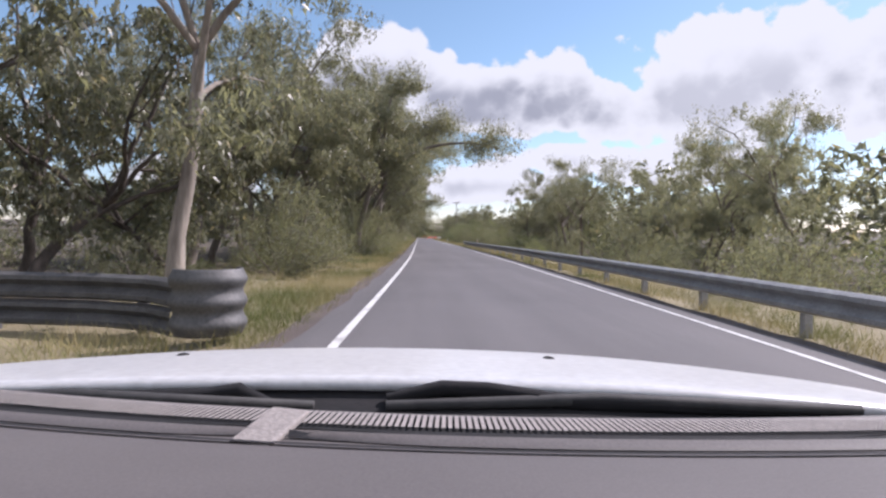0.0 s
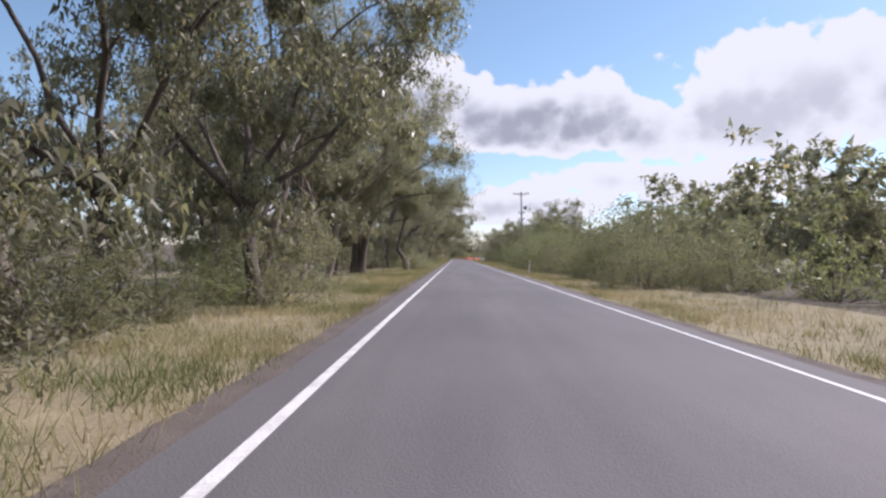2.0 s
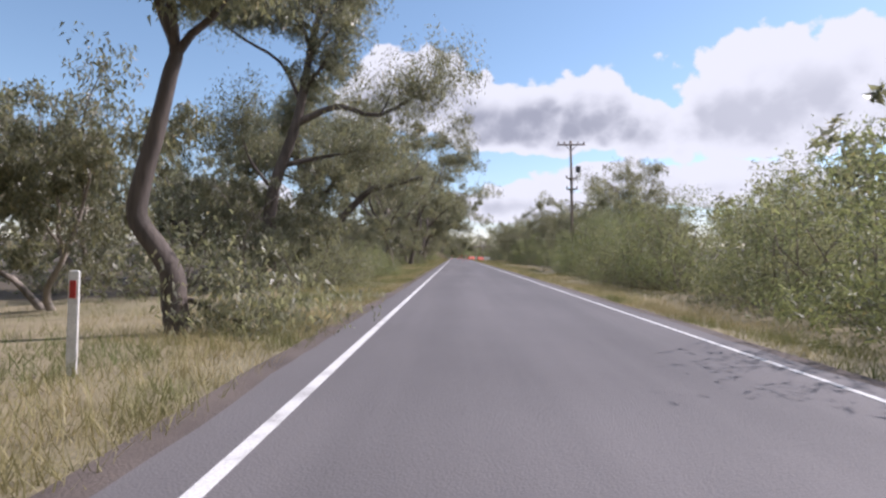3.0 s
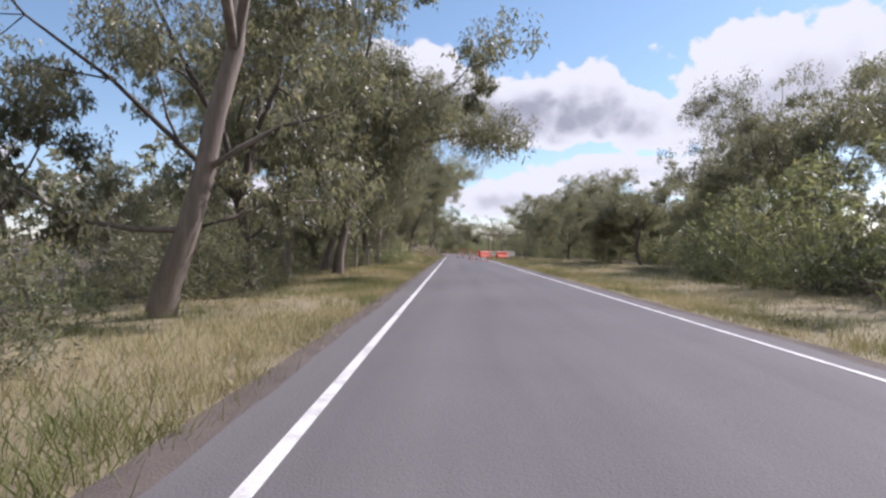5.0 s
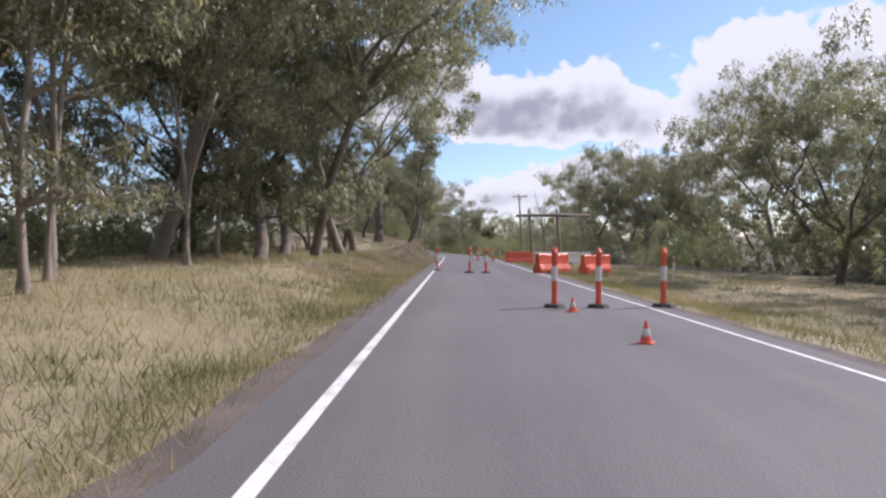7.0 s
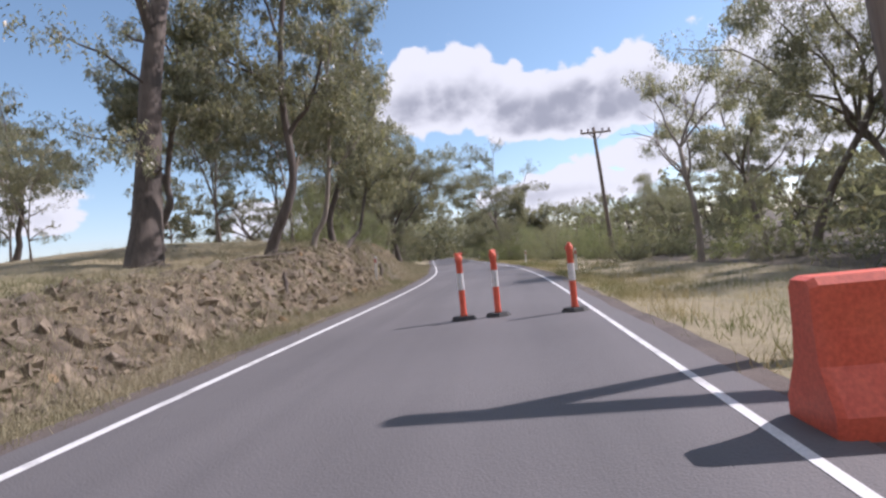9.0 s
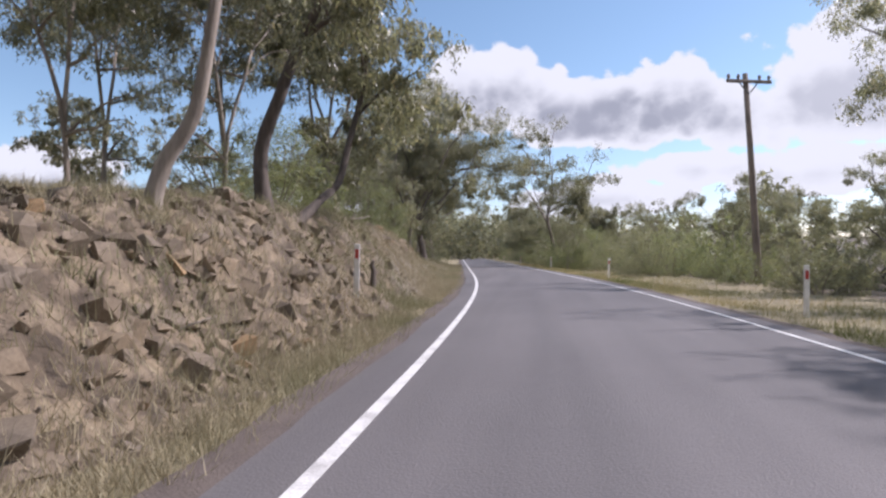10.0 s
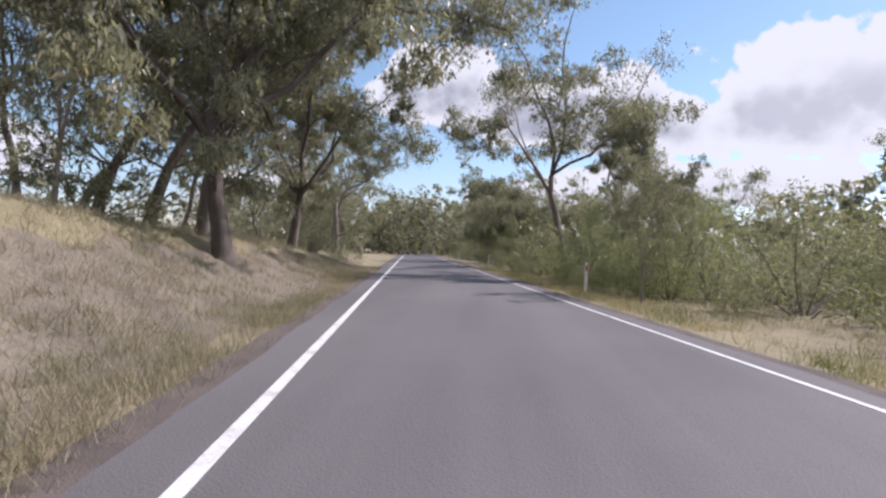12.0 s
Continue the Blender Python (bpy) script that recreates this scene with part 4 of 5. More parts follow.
broad = gum_tree(28, 13.0, 0.66, limbs=7, bark="bark_dark", clump=1.3, per=560, leaf=0.14, first=0.62, spread=1.0,
                 spine=[(0, 0, -0.3), (0, 0, 1.5), (0.2, 0, 3.7), (1.1, 0, 6.5), (1.7, 0, 9.8), (2.4, 0, 12.0)],
                 arms=[(0.15, [(1.0, 0, 6.2), (2.6, 0, 6.9), (4.3, -0.3, 6.5), (6.2, -0.6, 7.5)]), (0.09, [(1.2, 0.1, 7.0), (0.4, 0, 8.6), (-1.2, 0, 9.6), (-2.6, 0, 10.8)]),
                       (0.12, [(0.5, 0, 4.6), (2.0, 0.4, 5.0), (3.6, 0.4, 5.3)]), (0.08, [(0.2, 0, 3.6), (-0.8, 0.2, 4.8), (-1.3, 0.2, 6.2)])])
plant(broad, 131.5, -8.3, 0, 1.0, "broad old gum with heavy crooked limbs and rounded leaf clumps")
vee = gum_tree(68, 11.0, 0.7, limbs=9, bark="bark_dark", clump=1.1, per=420, leaf=0.14, first=0.48, spread=1.1,
               spine=[(0, 0, -0.3), (-0.1, 0, 1.2), (-0.36, 0, 2.5), (-0.7, 0, 3.9), (-1.25, 0, 5.6), (-1.5, 0, 7.5), (-1.2, 0, 9.6)],
               arms=[(0.28, [(-0.1, 0, 1.5), (0.36, 0, 2.5), (1.3, 0, 3.5), (2.5, 0, 4.65), (3.6, 0, 4.9), (5.2, -0.2, 5.3)]),
                     (0.14, [(-0.55, 0, 3.3), (0.2, 0.2, 4.6), (0.9, 0.3, 6.4), (1.2, 0.2, 8.4)]), (0.1, [(-1.0, 0, 5.0), (-2.6, 0, 5.6), (-4.2, 0, 6.4)])])
plant(vee, 139.7, -8.05, 0, 1.0, "massive dark gum that forks low into two slanting limbs")
twin = gum_tree(69, 12.0, 0.62, limbs=5, stems=2, bark="bark_dark", clump=1.2, per=400, leaf=0.14, first=0.55,
                spine=[[(-0.15, 0, -0.3), (-0.12, 0, 1.5), (0.05, 0, 3.2), (0.1, 0.1, 5.2), (-0.3, 0.2, 8.0)], [(0.22, 0, -0.3), (0.4, 0, 1.5), (0.8, 0, 3.2), (1.4, 0, 5.0), (1.9, 0, 8.6)]],
                arms=[(0.12, [(1.2, 0, 4.4), (2.8, 0.2, 6.2), (4.6, 0.3, 7.4), (6.6, 0.2, 8.2)]), (0.09, [(0.9, 0, 3.6), (2.4, 0.4, 4.9), (4.4, 0.5, 5.4), (6.0, 0.4, 5.4)]),
                      (0.09, [(1.7, 0, 7.2), (3.4, -0.2, 9.2), (4.6, -0.2, 10.4)]), (0.1, [(0.0, 0, 4.6), (-1.8, 0.2, 6.2), (-3.4, 0.2, 7.2)])])
for s, v, k, turn, sc in [(99, -9.5, 2, 20, 1.1), (101.5, -12, 6, 130, 1.0), (109.5, -12.5, 2, 250, 0.95), (106, -14, 6, 60, 1.0), (112.5, -14.5, 1, 310, 1.05), (96, -11, 4, 200, 1.1)]:
    plant(trees[k], s, v, turn, sc, "tall gum tree with drooping olive leaves at the paddock edge", "gum trees along the road")
plant(twin, 111.3, -7.7, 0, 1.0, "dark-barked gum with two thick stems from one base")
overhang = gum_tree(70, 10.5, 0.4, limbs=6, bark="bark_mid", clump=1.15, per=420, leaf=0.14, first=0.5, spread=0.9,
                    spine=[(0, 0, -0.3), (0.1, 0, 1.4), (0.5, 0.1, 3.0), (0.9, 0.1, 4.8), (1.4, 0, 6.6), (1.8, 0, 8.8)],
                    arms=[(0.13, [(0.6, 0.1, 3.4), (1.9, 0, 5.0), (3.8, -0.2, 6.0), (6.0, -0.4, 6.3), (7.8, -0.5, 6.0)]), (0.1, [(0.9, 0.1, 4.8), (2.6, 0.6, 6.2), (4.8, 0.8, 7.4)]), (0.09, [(0.7, 0, 4.0), (-0.8, 0.3, 5.4), (-2.6, 0.2, 6.6)])])
for s, v, turn, sc in [(32.0, -5.2, 0, 1.0), (71.5, -5.8, 25, 0.88), (203.0, -6.2, 350, 0.92), (321.0, -6.6, 15, 1.0)]:
    plant(overhang, s, v, turn, sc, "grey-barked gum whose leafy limb hangs over the road", "gums leaning over the road")
slim = gum_tree(29, 9.0, 0.17, 0.5, limbs=4, stems=2, bark="bark_pale", clump=0.85, per=190, leaf=0.12, wob=0.07, low=2)
for s, v, turn, sc in [(213.6, -6.4, 0, 0.95), (212.8, -7.2, 120, 1.05), (236.9, -7.4, 0, 1.0), (238.6, -8.3, 100, 1.1), (242.6, -8.0, 200, 1.0), (240.5, -9.5, 50, 1.2), (247, -9.0, 140, 1.15), (290.8, -10.8, 0, 0.95), (294.5, -12.5, 90, 1.0), (293.2, -8.6, 200, 0.95), (296.8, -10, 300, 1.0), (320.5, 4.9, 20, 0.46), (318, -8.6, 150, 0.8), (313.2, -8.0, 40, 0.72), (311.4, -9.6, 210, 0.78), (315.5, -10.2, 300, 0.85), (284.0, -14.2, 30, 0.5), (289.5, -19.5, 160, 0.8)]:
    plant(slim, s, v, turn, sc, group="slender gums")
for s, v, k, turn, sc in [(298.4, -6.7, 5, 80, 1.4),
                          (324, -11, 6, 100, 1.0), (327, -13, 2, 10, 1.0), (330, -10, 6, 150, 1.0), (318.5, -5.3, 1, 45, 1.3), (328, -8.0, 2, 270, 1.15), (334, -7.0, 0, 10, 1.0), (342, -6.0, 2, 120, 1.0), (352, -7.5, 6, 200, 0.9), (362, -6.0, 1, 20, 1.0), (375, -7, 2, 80, 1.0),
                          (286.5, -17.0, 4, 40, 0.72), (288, -21.5, 2, 120, 0.75), (301, -18, 5, 200, 0.8), (312, -15, 1, 20, 0.9), (325, -14, 6, 150, 0.8), (338, -14, 2, 250, 0.9), (356, -14, 4, 250, 0.9),
                          (331, -6.4, 1, 220, 1.1), (322, -8.5, 6, 100, 0.95), (333, 6.7, 2, 200, 1.15), (325, 6.6, 7, 100, 0.9), (343, 5.8, 3, 40, 0.9), (350, 5.4, 5, 140, 1.1), (358, 5.4, 3, 200, 0.95), (352, 8.5, 2, 60, 0.9), (360, 7.2, 1, 160, 0.95), (372, 8.0, 0, 260, 1.0), (385, 7.0, 2, 330, 0.95), (330, 10, 5, 60, 0.8), (346, 11, 4, 260, 0.8)]:
    plant((back_trees if v < -11 or s > 345 else trees)[k], s, v, turn, sc, group="gum trees round the cutting")
for s, v, k, sc in [(300, -8.6, 2, 1.0), (306, -7.6, 4, 0.95), (293.8, -7.4, 4, 0.7), (296.3, -8.2, 4, 0.8), (309, -7.2, 4, 0.8), (303, -8.8, 4, 0.7), (311, -9.4, 2, 1.1), (315, -9.8, 1, 1.0), (321, -9.5, 1, 1.1), (296, -9, 1, 0.8), (335, -6.4, 1, 0.8), (338, -5, 0, 0.8), (322, 7.5, 4, 0.8), (334, 7.2, 2, 1.1), (346, 6.4, 1, 1.0), (357, 6.2, 4, 0.9), (368, 6, 1, 1.0), (380, 6, 4, 1.0)]:
    plant(bushes[k], s, v, rng.uniform(0, 360), sc, group="shrubs round the cutting")


for i in range(12):
    plant(bushes[rng.choice((0, 1))], 236 + i * 2.3, -rng.uniform(12, 19), rng.uniform(0, 360), rng.uniform(0.9, 1.3), group="understorey shrubs")
for i in range(22):
    plant(bushes[rng.choice((1, 0, 2)) if i < 12 else rng.choice((1, 4))], 297 + i * 2.1, rng.uniform(6.8, 9.8) if i < 12 else rng.uniform(5.2, 7.5), rng.uniform(0, 360), rng.uniform(0.7, 0.95), group="shrubs round the cutting")
for i in range(16):
    plant(bushes[rng.choice((1, 4))], 300 + i * 3.0, rng.uniform(10.5, 15), rng.uniform(0, 360), rng.uniform(0.7, 1.0), group="shrubs round the cutting")
for i in range(22):
    plant(bushes[rng.choice((1, 4, 0))], 222 + i * 3.1, rng.uniform(14.5, 20), rng.uniform(0, 360), rng.uniform(0.9, 1.3), group="roadside thicket")


def far_woods():
    """Woods that close the view: many uneven crowns in one mesh."""
    g = np.random.default_rng(77)
    c, r = [], []

    def crown(s, v, h):
        x, y, z = spot(s, v)
        z += 9.0 * smoothstep(60, 600, abs(v)) + (14.0 * smoothstep(460, 1200, s) if s > 460 else 0)
        for k in range(12):
            a, q = g.random() * 6.283, g.random() ** 0.5
            zz = h * (0.08 + 0.92 * g.random())
            c.append((x + math.cos(a) * q * h * 0.32, y + math.sin(a) * q * h * 0.32, z + zz))
            r.append(h * 0.16 * (0.7 + 0.7 * g.random()))

    for i in range(230):
        crown(g.uniform(388, 460), g.normal() * 22, g.uniform(7, 12))
    for i in range(190):
        crown(g.uniform(-10, 400), g.uniform(24, 58), g.uniform(6, 10))
    for i in range(70):
        crown(g.uniform(20, 150), g.uniform(21, 34), g.uniform(7, 11))
    for i in range(120):
        crown(g.uniform(-10, 262), -g.uniform(21, 46), g.uniform(6, 11))
    for i in range(35):
        crown(g.uniform(240, 266), -g.uniform(24, 50), g.uniform(6, 10))
    for i in range(70):
        crown(g.uniform(480, 560), g.uniform(-110, 60), g.uniform(15, 21))
    for i in range(40):
        crown(g.uniform(560, 640), g.uniform(-140, 90), g.uniform(19, 25))
    ob = new("far_woods", leaf_mesh("far_woods", c, r, 33, 0.66, MAT["gum_leaf"], g, hang=0.3, aspect=0.5))
    tagged(ob, "far dull green eucalypt woodland closing the view", "woods", kind="stuff")


far_woods()


def lay_scrub():
    """The scrub away from the road, which nobody could count, as one mesh."""
    co, corner, start, slot, mats = [], [], [], [], []
    nv = nl = 0
    for ob, m in scrub_spots:
        turn3, shift = np.array(m.to_3x3()), np.array(m.translation)
        for child in ob.children:
            me = child.data
            v = np.empty(len(me.vertices) * 3)
            me.vertices.foreach_get("co", v)
            c = np.empty(len(me.loops), int)
            me.loops.foreach_get("vertex_index", c)
            st = np.empty(len(me.polygons), int)
            me.polygons.foreach_get("loop_start", st)
            if me.materials[0] not in mats:
                mats.append(me.materials[0])
            co.append(v.reshape(-1, 3) @ turn3.T + shift)
            corner.append(c + nv)
            start.append(st + nl)
            slot.append(np.full(len(st), mats.index(me.materials[0])))
            nv, nl = nv + len(v) // 3, nl + len(c)
    me = bpy.data.meshes.new("scrub")
    me.vertices.add(nv)
    me.vertices.foreach_set("co", np.concatenate(co).ravel())
    me.loops.add(nl)
    me.loops.foreach_set("vertex_index", np.concatenate(corner))
    start = np.concatenate(start)
    me.polygons.add(len(start))
    me.polygons.foreach_set("loop_start", start)
    for mt in mats:
        me.materials.append(mt)
    me.polygons.foreach_set("material_index", np.concatenate(slot))
    me.update()
    me.validate()
    tagged(new("scrub", me), "tangled grey-green scrub filling the woods behind the verge", "scrub", kind="stuff")
    for ob in back_bushes:
        for child in list(ob.children):
            bpy.data.objects.remove(child)
        bpy.data.objects.remove(ob)


lay_scrub()


# ---- grass ----
def blades(name, spots, height, width, mat, label, g, lean=0.45):
    n = len(spots)
    p = np.array(spots)
    ang = g.random(n) * 2 * np.pi
    h = height * (0.45 + 0.9 * g.random(n))
    w = width * (0.6 + 0.8 * g.random(n))
    side = np.stack([np.cos(ang), np.sin(ang), np.zeros(n)], 1)
    tip = p + np.stack([g.normal(size=n) * lean, g.normal(size=n) * lean, np.ones(n)], 1) * h[:, None]
    v = np.empty((n, 3, 3))
    v[:, 0], v[:, 1], v[:, 2] = p - side * w[:, None] / 2, p + side * w[:, None] / 2, tip
    me = bpy.data.meshes.new(name)
    me.vertices.add(n * 3)
    me.vertices.foreach_set("co", v.ravel())
    me.loops.add(n * 3)
    me.loops.foreach_set("vertex_index", np.arange(n * 3))
    me.polygons.add(n)
    me.polygons.foreach_set("loop_start", np.arange(0, n * 3, 3))
    me.materials.append(mat)
    me.update()
    return tagged(new(name, me), label, "grass", kind="stuff")


def grass_spots(g, count, s0, s1, u_mean, side, tuft=5, u_min=0.25):
    out = []
    while len(out) < count:
        s = g.uniform(s0, s1)
        u = u_min + g.exponential(u_mean)
        if u > 14:
            continue
        v = side * (2.6 + u)
        dn = noise.noise(Vector((s * 0.35, v * 0.35, 11.0)))
        if dn < -0.15 and g.random() < 0.75:
            continue
        b = bank_height(s) if side < 0 else 0
        if b > 0.9 and 1.0 < u < 3.0 and g.random() < (0.12 if s < 284 else 0.08):
            continue
        x, y, z = spot(s, v, -0.02)
        for k in range(tuft):
            out.append((x + g.normal() * 0.11, y + g.normal() * 0.11, z))
    return out


g = np.random.default_rng(9)
blades("dry_grass", grass_spots(g, 205000, -3, 262, 1.7, -1, 9), 0.2, 0.010, MAT["grass"], "dry straw-coloured roadside grass", g)
blades("dry_grass", grass_spots(g, 180000, 250, 335, 2.2, -1, 8), 0.18, 0.009, MAT["grass_tan"], "dry straw-coloured grass on the cutting", g)
blades("dry_grass", grass_spots(g, 205000, -3, 340, 1.8, 1, 9), 0.2, 0.010, MAT["grass"], "dry straw-coloured roadside grass", g)
blades("dry_grass", [spot(g.uniform(284, 306), -2.5 - g.uniform(0.7, 4.4), -0.02) for k in range(34000)], 0.18, 0.010, MAT["grass_tan"], "tan dry grass over the bank", g)
blades("dry_grass", [spot(g.uniform(256, 286), -2.5 - g.uniform(0.8, 5.0), -0.02) for k in range(26000)], 0.13, 0.010, MAT["grass_tan"], "short tan grass between the stones of the bank", g)
blades("dry_grass", [spot(g.uniform(299, 318), -2.5 - g.uniform(0.9, 6.5), -0.02) for k in range(16000)], 0.13, 0.010, MAT["grass_tan"], "sparse tan grass on the earth slope", g)
blades("dry_grass", [spot(g.uniform(196, 262), -2.5 - g.uniform(0.3, 8.0), -0.02) for k in range(60000)], 0.17, 0.010, MAT["grass"], "dry straw-coloured grass on the low bank", g)
blades("dry_grass", [spot(g.uniform(190, 268), 2.6 + g.uniform(0.3, 9.5), -0.02) for k in range(60000)], 0.15, 0.010, MAT["grass"], "dry straw-coloured grass beside the roadworks", g)
blades("green_grass", grass_spots(g, 60000, -5, 200, 2.2, -1, 7, u_min=0.9), 0.22, 0.009, MAT["grass_green"], "longer green grass among the shrubs", g)

# ---- roadside furniture ----
def extrude_along(profile, s0, s1, v, z, step=1.0, closed=False):
    """Sweeps a (sideways, up) profile along the road."""
    V, F = [], []
    ss = np.linspace(s0, s1, max(2, int((s1 - s0) / step) + 1))
    n = len(profile)
    for i, s in enumerate(ss):
        for a, b in profile:
            x, y = at(s, v + a)
            V.append((x, y, z + b))
        if i:
            for k in range(n if closed else n - 1):
                j = (k + 1) % n
                F.append(((i - 1) * n + k, (i - 1) * n + j, i * n + j, i * n + k))
    return V, F


W_BEAM = [(0.0, -0.155), (0.015, -0.15), (0.075, -0.12), (0.08, -0.07), (0.02, -0.025), (0.0, 0.0), (0.02, 0.025), (0.08, 0.07), (0.075, 0.12), (0.015, 0.15), (0.0, 0.155)]


def guardrail(s0, s1, v, top, face, label, steel="galv_shaded"):
    """W-beam rail on steel posts; face is the side (+1 right, -1 left) that its ribs point to."""
    ob = thing("guardrail", label, "guardrail")
    front = [(a * face, b) for a, b in W_BEAM]
    back = [(a * face - 0.012 * face, b) for a, b in reversed(W_BEAM)]
    part("rail", extrude_along(front + back, s0, s1, v, top - 0.155, closed=True), MAT[steel], ob, smooth=False)
    bm = bmesh.new()
    box(bm, (0.11, 0.09, 1.1), Matrix.Translation((0, 0, -0.55)), 0.01)
    post = bpy.data.meshes.new("post")
    bm.to_mesh(post)
    bm.free()
    post.materials.append(MAT[steel])
    s = s0 + 1.0
    while s < s1:
        p = part("post", post, None, ob)
        x, y = at(s, v - 0.08 * face)
        p.matrix_basis = pose(x, y, top - 0.02, 0, 0, math.degrees(heading(s)))
        s += 2.5
    return ob


guardrail(-32, 61, 3.0, 0.54, -1, "long galvanised W-beam guardrail on steel posts beside the road", "galv_veiled")


def sweep(profile, path, z, grow=1.0):
    """Sweeps an (outward, up) profile along plan points given as (along, right of the middle)."""
    V, F = [], []
    pts = [Vector(at(s, v)) for s, v in path]
    n = len(profile)
    for i, p in enumerate(pts):
        d = (pts[min(i + 1, len(pts) - 1)] - pts[max(i - 1, 0)]).normalized()
        for a, b in profile:
            V.append((p.x - d.y * a, p.y + d.x * a, z + b * grow))
        if i:
            for k in range(n):
                j = (k + 1) % n
                F.append(((i - 1) * n + k, (i - 1) * n + j, i * n + j, i * n + k))
    return V, F


def turned_rail():
    """Short rail that runs off beside a track, with a blunt ribbed nose at the road."""
    ob = thing("guardrail", "short guardrail in shade-darkened steel with a blunt ribbed end nose", "guardrail")
    closed = lambda prof: prof + [(a - 0.012, b) for a, b in reversed(prof)]
    nose = [(6.0 - 0.34 * math.cos(q), -3.57 + 0.34 * math.sin(q)) for q in np.linspace(2.5, -1.1, 15)]
    ribs = [(0.0, -0.34)] + [(0.005 + 0.045 * (0.5 - 0.5 * math.cos(2 * math.pi * 3 * q)), -0.34 + 0.68 * q) for q in np.linspace(0.04, 0.96, 25)] + [(0.0, 0.34)]
    part("end_nose", sweep(closed(ribs), nose, 0.36), MAT["galv_shaded"], ob, "blunt ribbed end nose", smooth=True)
    run = [(6.1, -3.95), (6.5, -4.4), (6.8, -5.2), (7.0, -6.6), (7.1, -9.0), (7.1, -12.0)]
    for z in (0.42, 0.1):
        part("rail", sweep(closed(W_BEAM), run, z), MAT["galv_shaded"], ob)
    for s, v in ((6.65, -4.6), (7.05, -6.6), (7.2, -9.0), (7.2, -11.6)):
        bm = bmesh.new()
        box(bm, (0.11, 0.09, 1.0), Matrix.Translation((0, 0, 0.06)), 0.01)
        post = part("post", bm, MAT["galv_shaded"], ob)
        x, y = at(s + 0.07, v)
        post.matrix_basis = pose(x, y, 0.0)


turned_rail()


def delineator():
    ob = thing("guide_post", "white roadside guide post with a red reflector", "guide post", "guide posts")
    bm = bmesh.new()
    box(bm, (0.1, 0.03, 1.15), Matrix.Translation((0, 0, 0.375)), 0.012, 2)
    part("post", bm, MAT["post_white"], ob)
    bm = bmesh.new()
    box(bm, (0.06, 0.012, 0.16), Matrix.Translation((0, -0.019, 0.78)), 0.004)
    part("reflector", bm, MAT["red_reflector"], ob, "red reflector")
    return ob


gp = delineator()
first = True
for s, v, tilt in [(111, 3.75, 4), (114.6, -4.5, 1), (252, 7.6, 1), (290.2, 4.0, 1), (306.0, 4.0, 2), (322.6, 4.0, 1), (344, 4.0, 2), (368, 4.0, 1), (288.75, -3.95, 2), (62.5, 4.6, 1), (398, 4.2, 1)]:
    m = road_pose(s, v) @ pose(0, 0, 0, 0, tilt, 0)
    if first:
        gp.matrix_basis, first = m, False
    else:
        copy_thing(gp, m)


def bollard():
    ob = thing("bollard", "orange traffic bollard with a white reflective band on a rubber base", "bollard", "bollards at the roadworks")
    bm = bmesh.new()
    bmesh.ops.create_cone(bm, cap_ends=True, segments=8, radius1=0.21, radius2=0.17, depth=0.06, matrix=Matrix.Translation((0, 0, 0.03)))
    part("base", bm, MAT["rubber"], ob, "black rubber base")
    part("tube", lathe([(0.06, 0.06), (0.055, 0.09), (0.05, 0.12), (0.05, 0.92), (0.058, 0.93), (0.06, 0.96), (0.055, 1.0), (0.03, 1.03)], 14), MAT["orange"], ob, smooth=True)
    part("band", lathe([(0.0525, 0.47), (0.053, 0.475), (0.053, 0.73), (0.0525, 0.735)], 14), MAT["sleeve"], ob, "white reflective sleeve")
    bm = bmesh.new()
    box(bm, (0.13, 0.05, 0.05), Matrix.Translation((0, 0, 1.035)), 0.02, 2)
    part("handle", bm, MAT["orange"], ob)
    return ob


bol = bollard()
first = True
for s, v, turn in [(238.9, 0.5, 10), (238.9, 1.28, 60), (239.1, 2.5, 20), (255.0, -2.05, 5), (252.5, -0.62, 40), (252.5, 0.05, 70), (275.7, 0.18, 15), (275.8, 0.72, 50), (275.6, 1.9, 80)]:
    m = road_pose(s, v, turn, 0.0, 1.0, True)
    if first:
        bol.matrix_basis, first = m, False
    else:
        copy_thing(bol, m)


def cone():
    ob = thing("traffic_cone", "small faded orange traffic cone on a square base", "traffic cone", "cones at the roadworks")
    bm = bmesh.new()
    box(bm, (0.32, 0.32, 0.035), Matrix.Translation((0, 0, 0.0175)), 0.012, 2)
    part("base", bm, MAT["orange"], ob)
    part("body", lathe([(0.125, 0.035), (0.12, 0.05), (0.03, 0.46), (0.026, 0.48), (0.02, 0.485)], 16), MAT["orange"], ob, smooth=True)
    part("sleeve", lathe([(0.098, 0.16), (0.099, 0.162), (0.064, 0.322), (0.062, 0.324)], 16), MAT["sleeve"], ob, "grey reflective sleeve", smooth=True)
    return ob


cn = cone()
first = True
for s, v, turn in [(227.5, 1.66, 10), (232.0, 1.4, 35), (235.1, 0.85, 60), (238.2, 0.68, 20)]:
    m = road_pose(s, v, turn, 0.0, 0.72, True)
    if first:
        cn.matrix_basis, first = m, False
    else:
        copy_thing(cn, m)


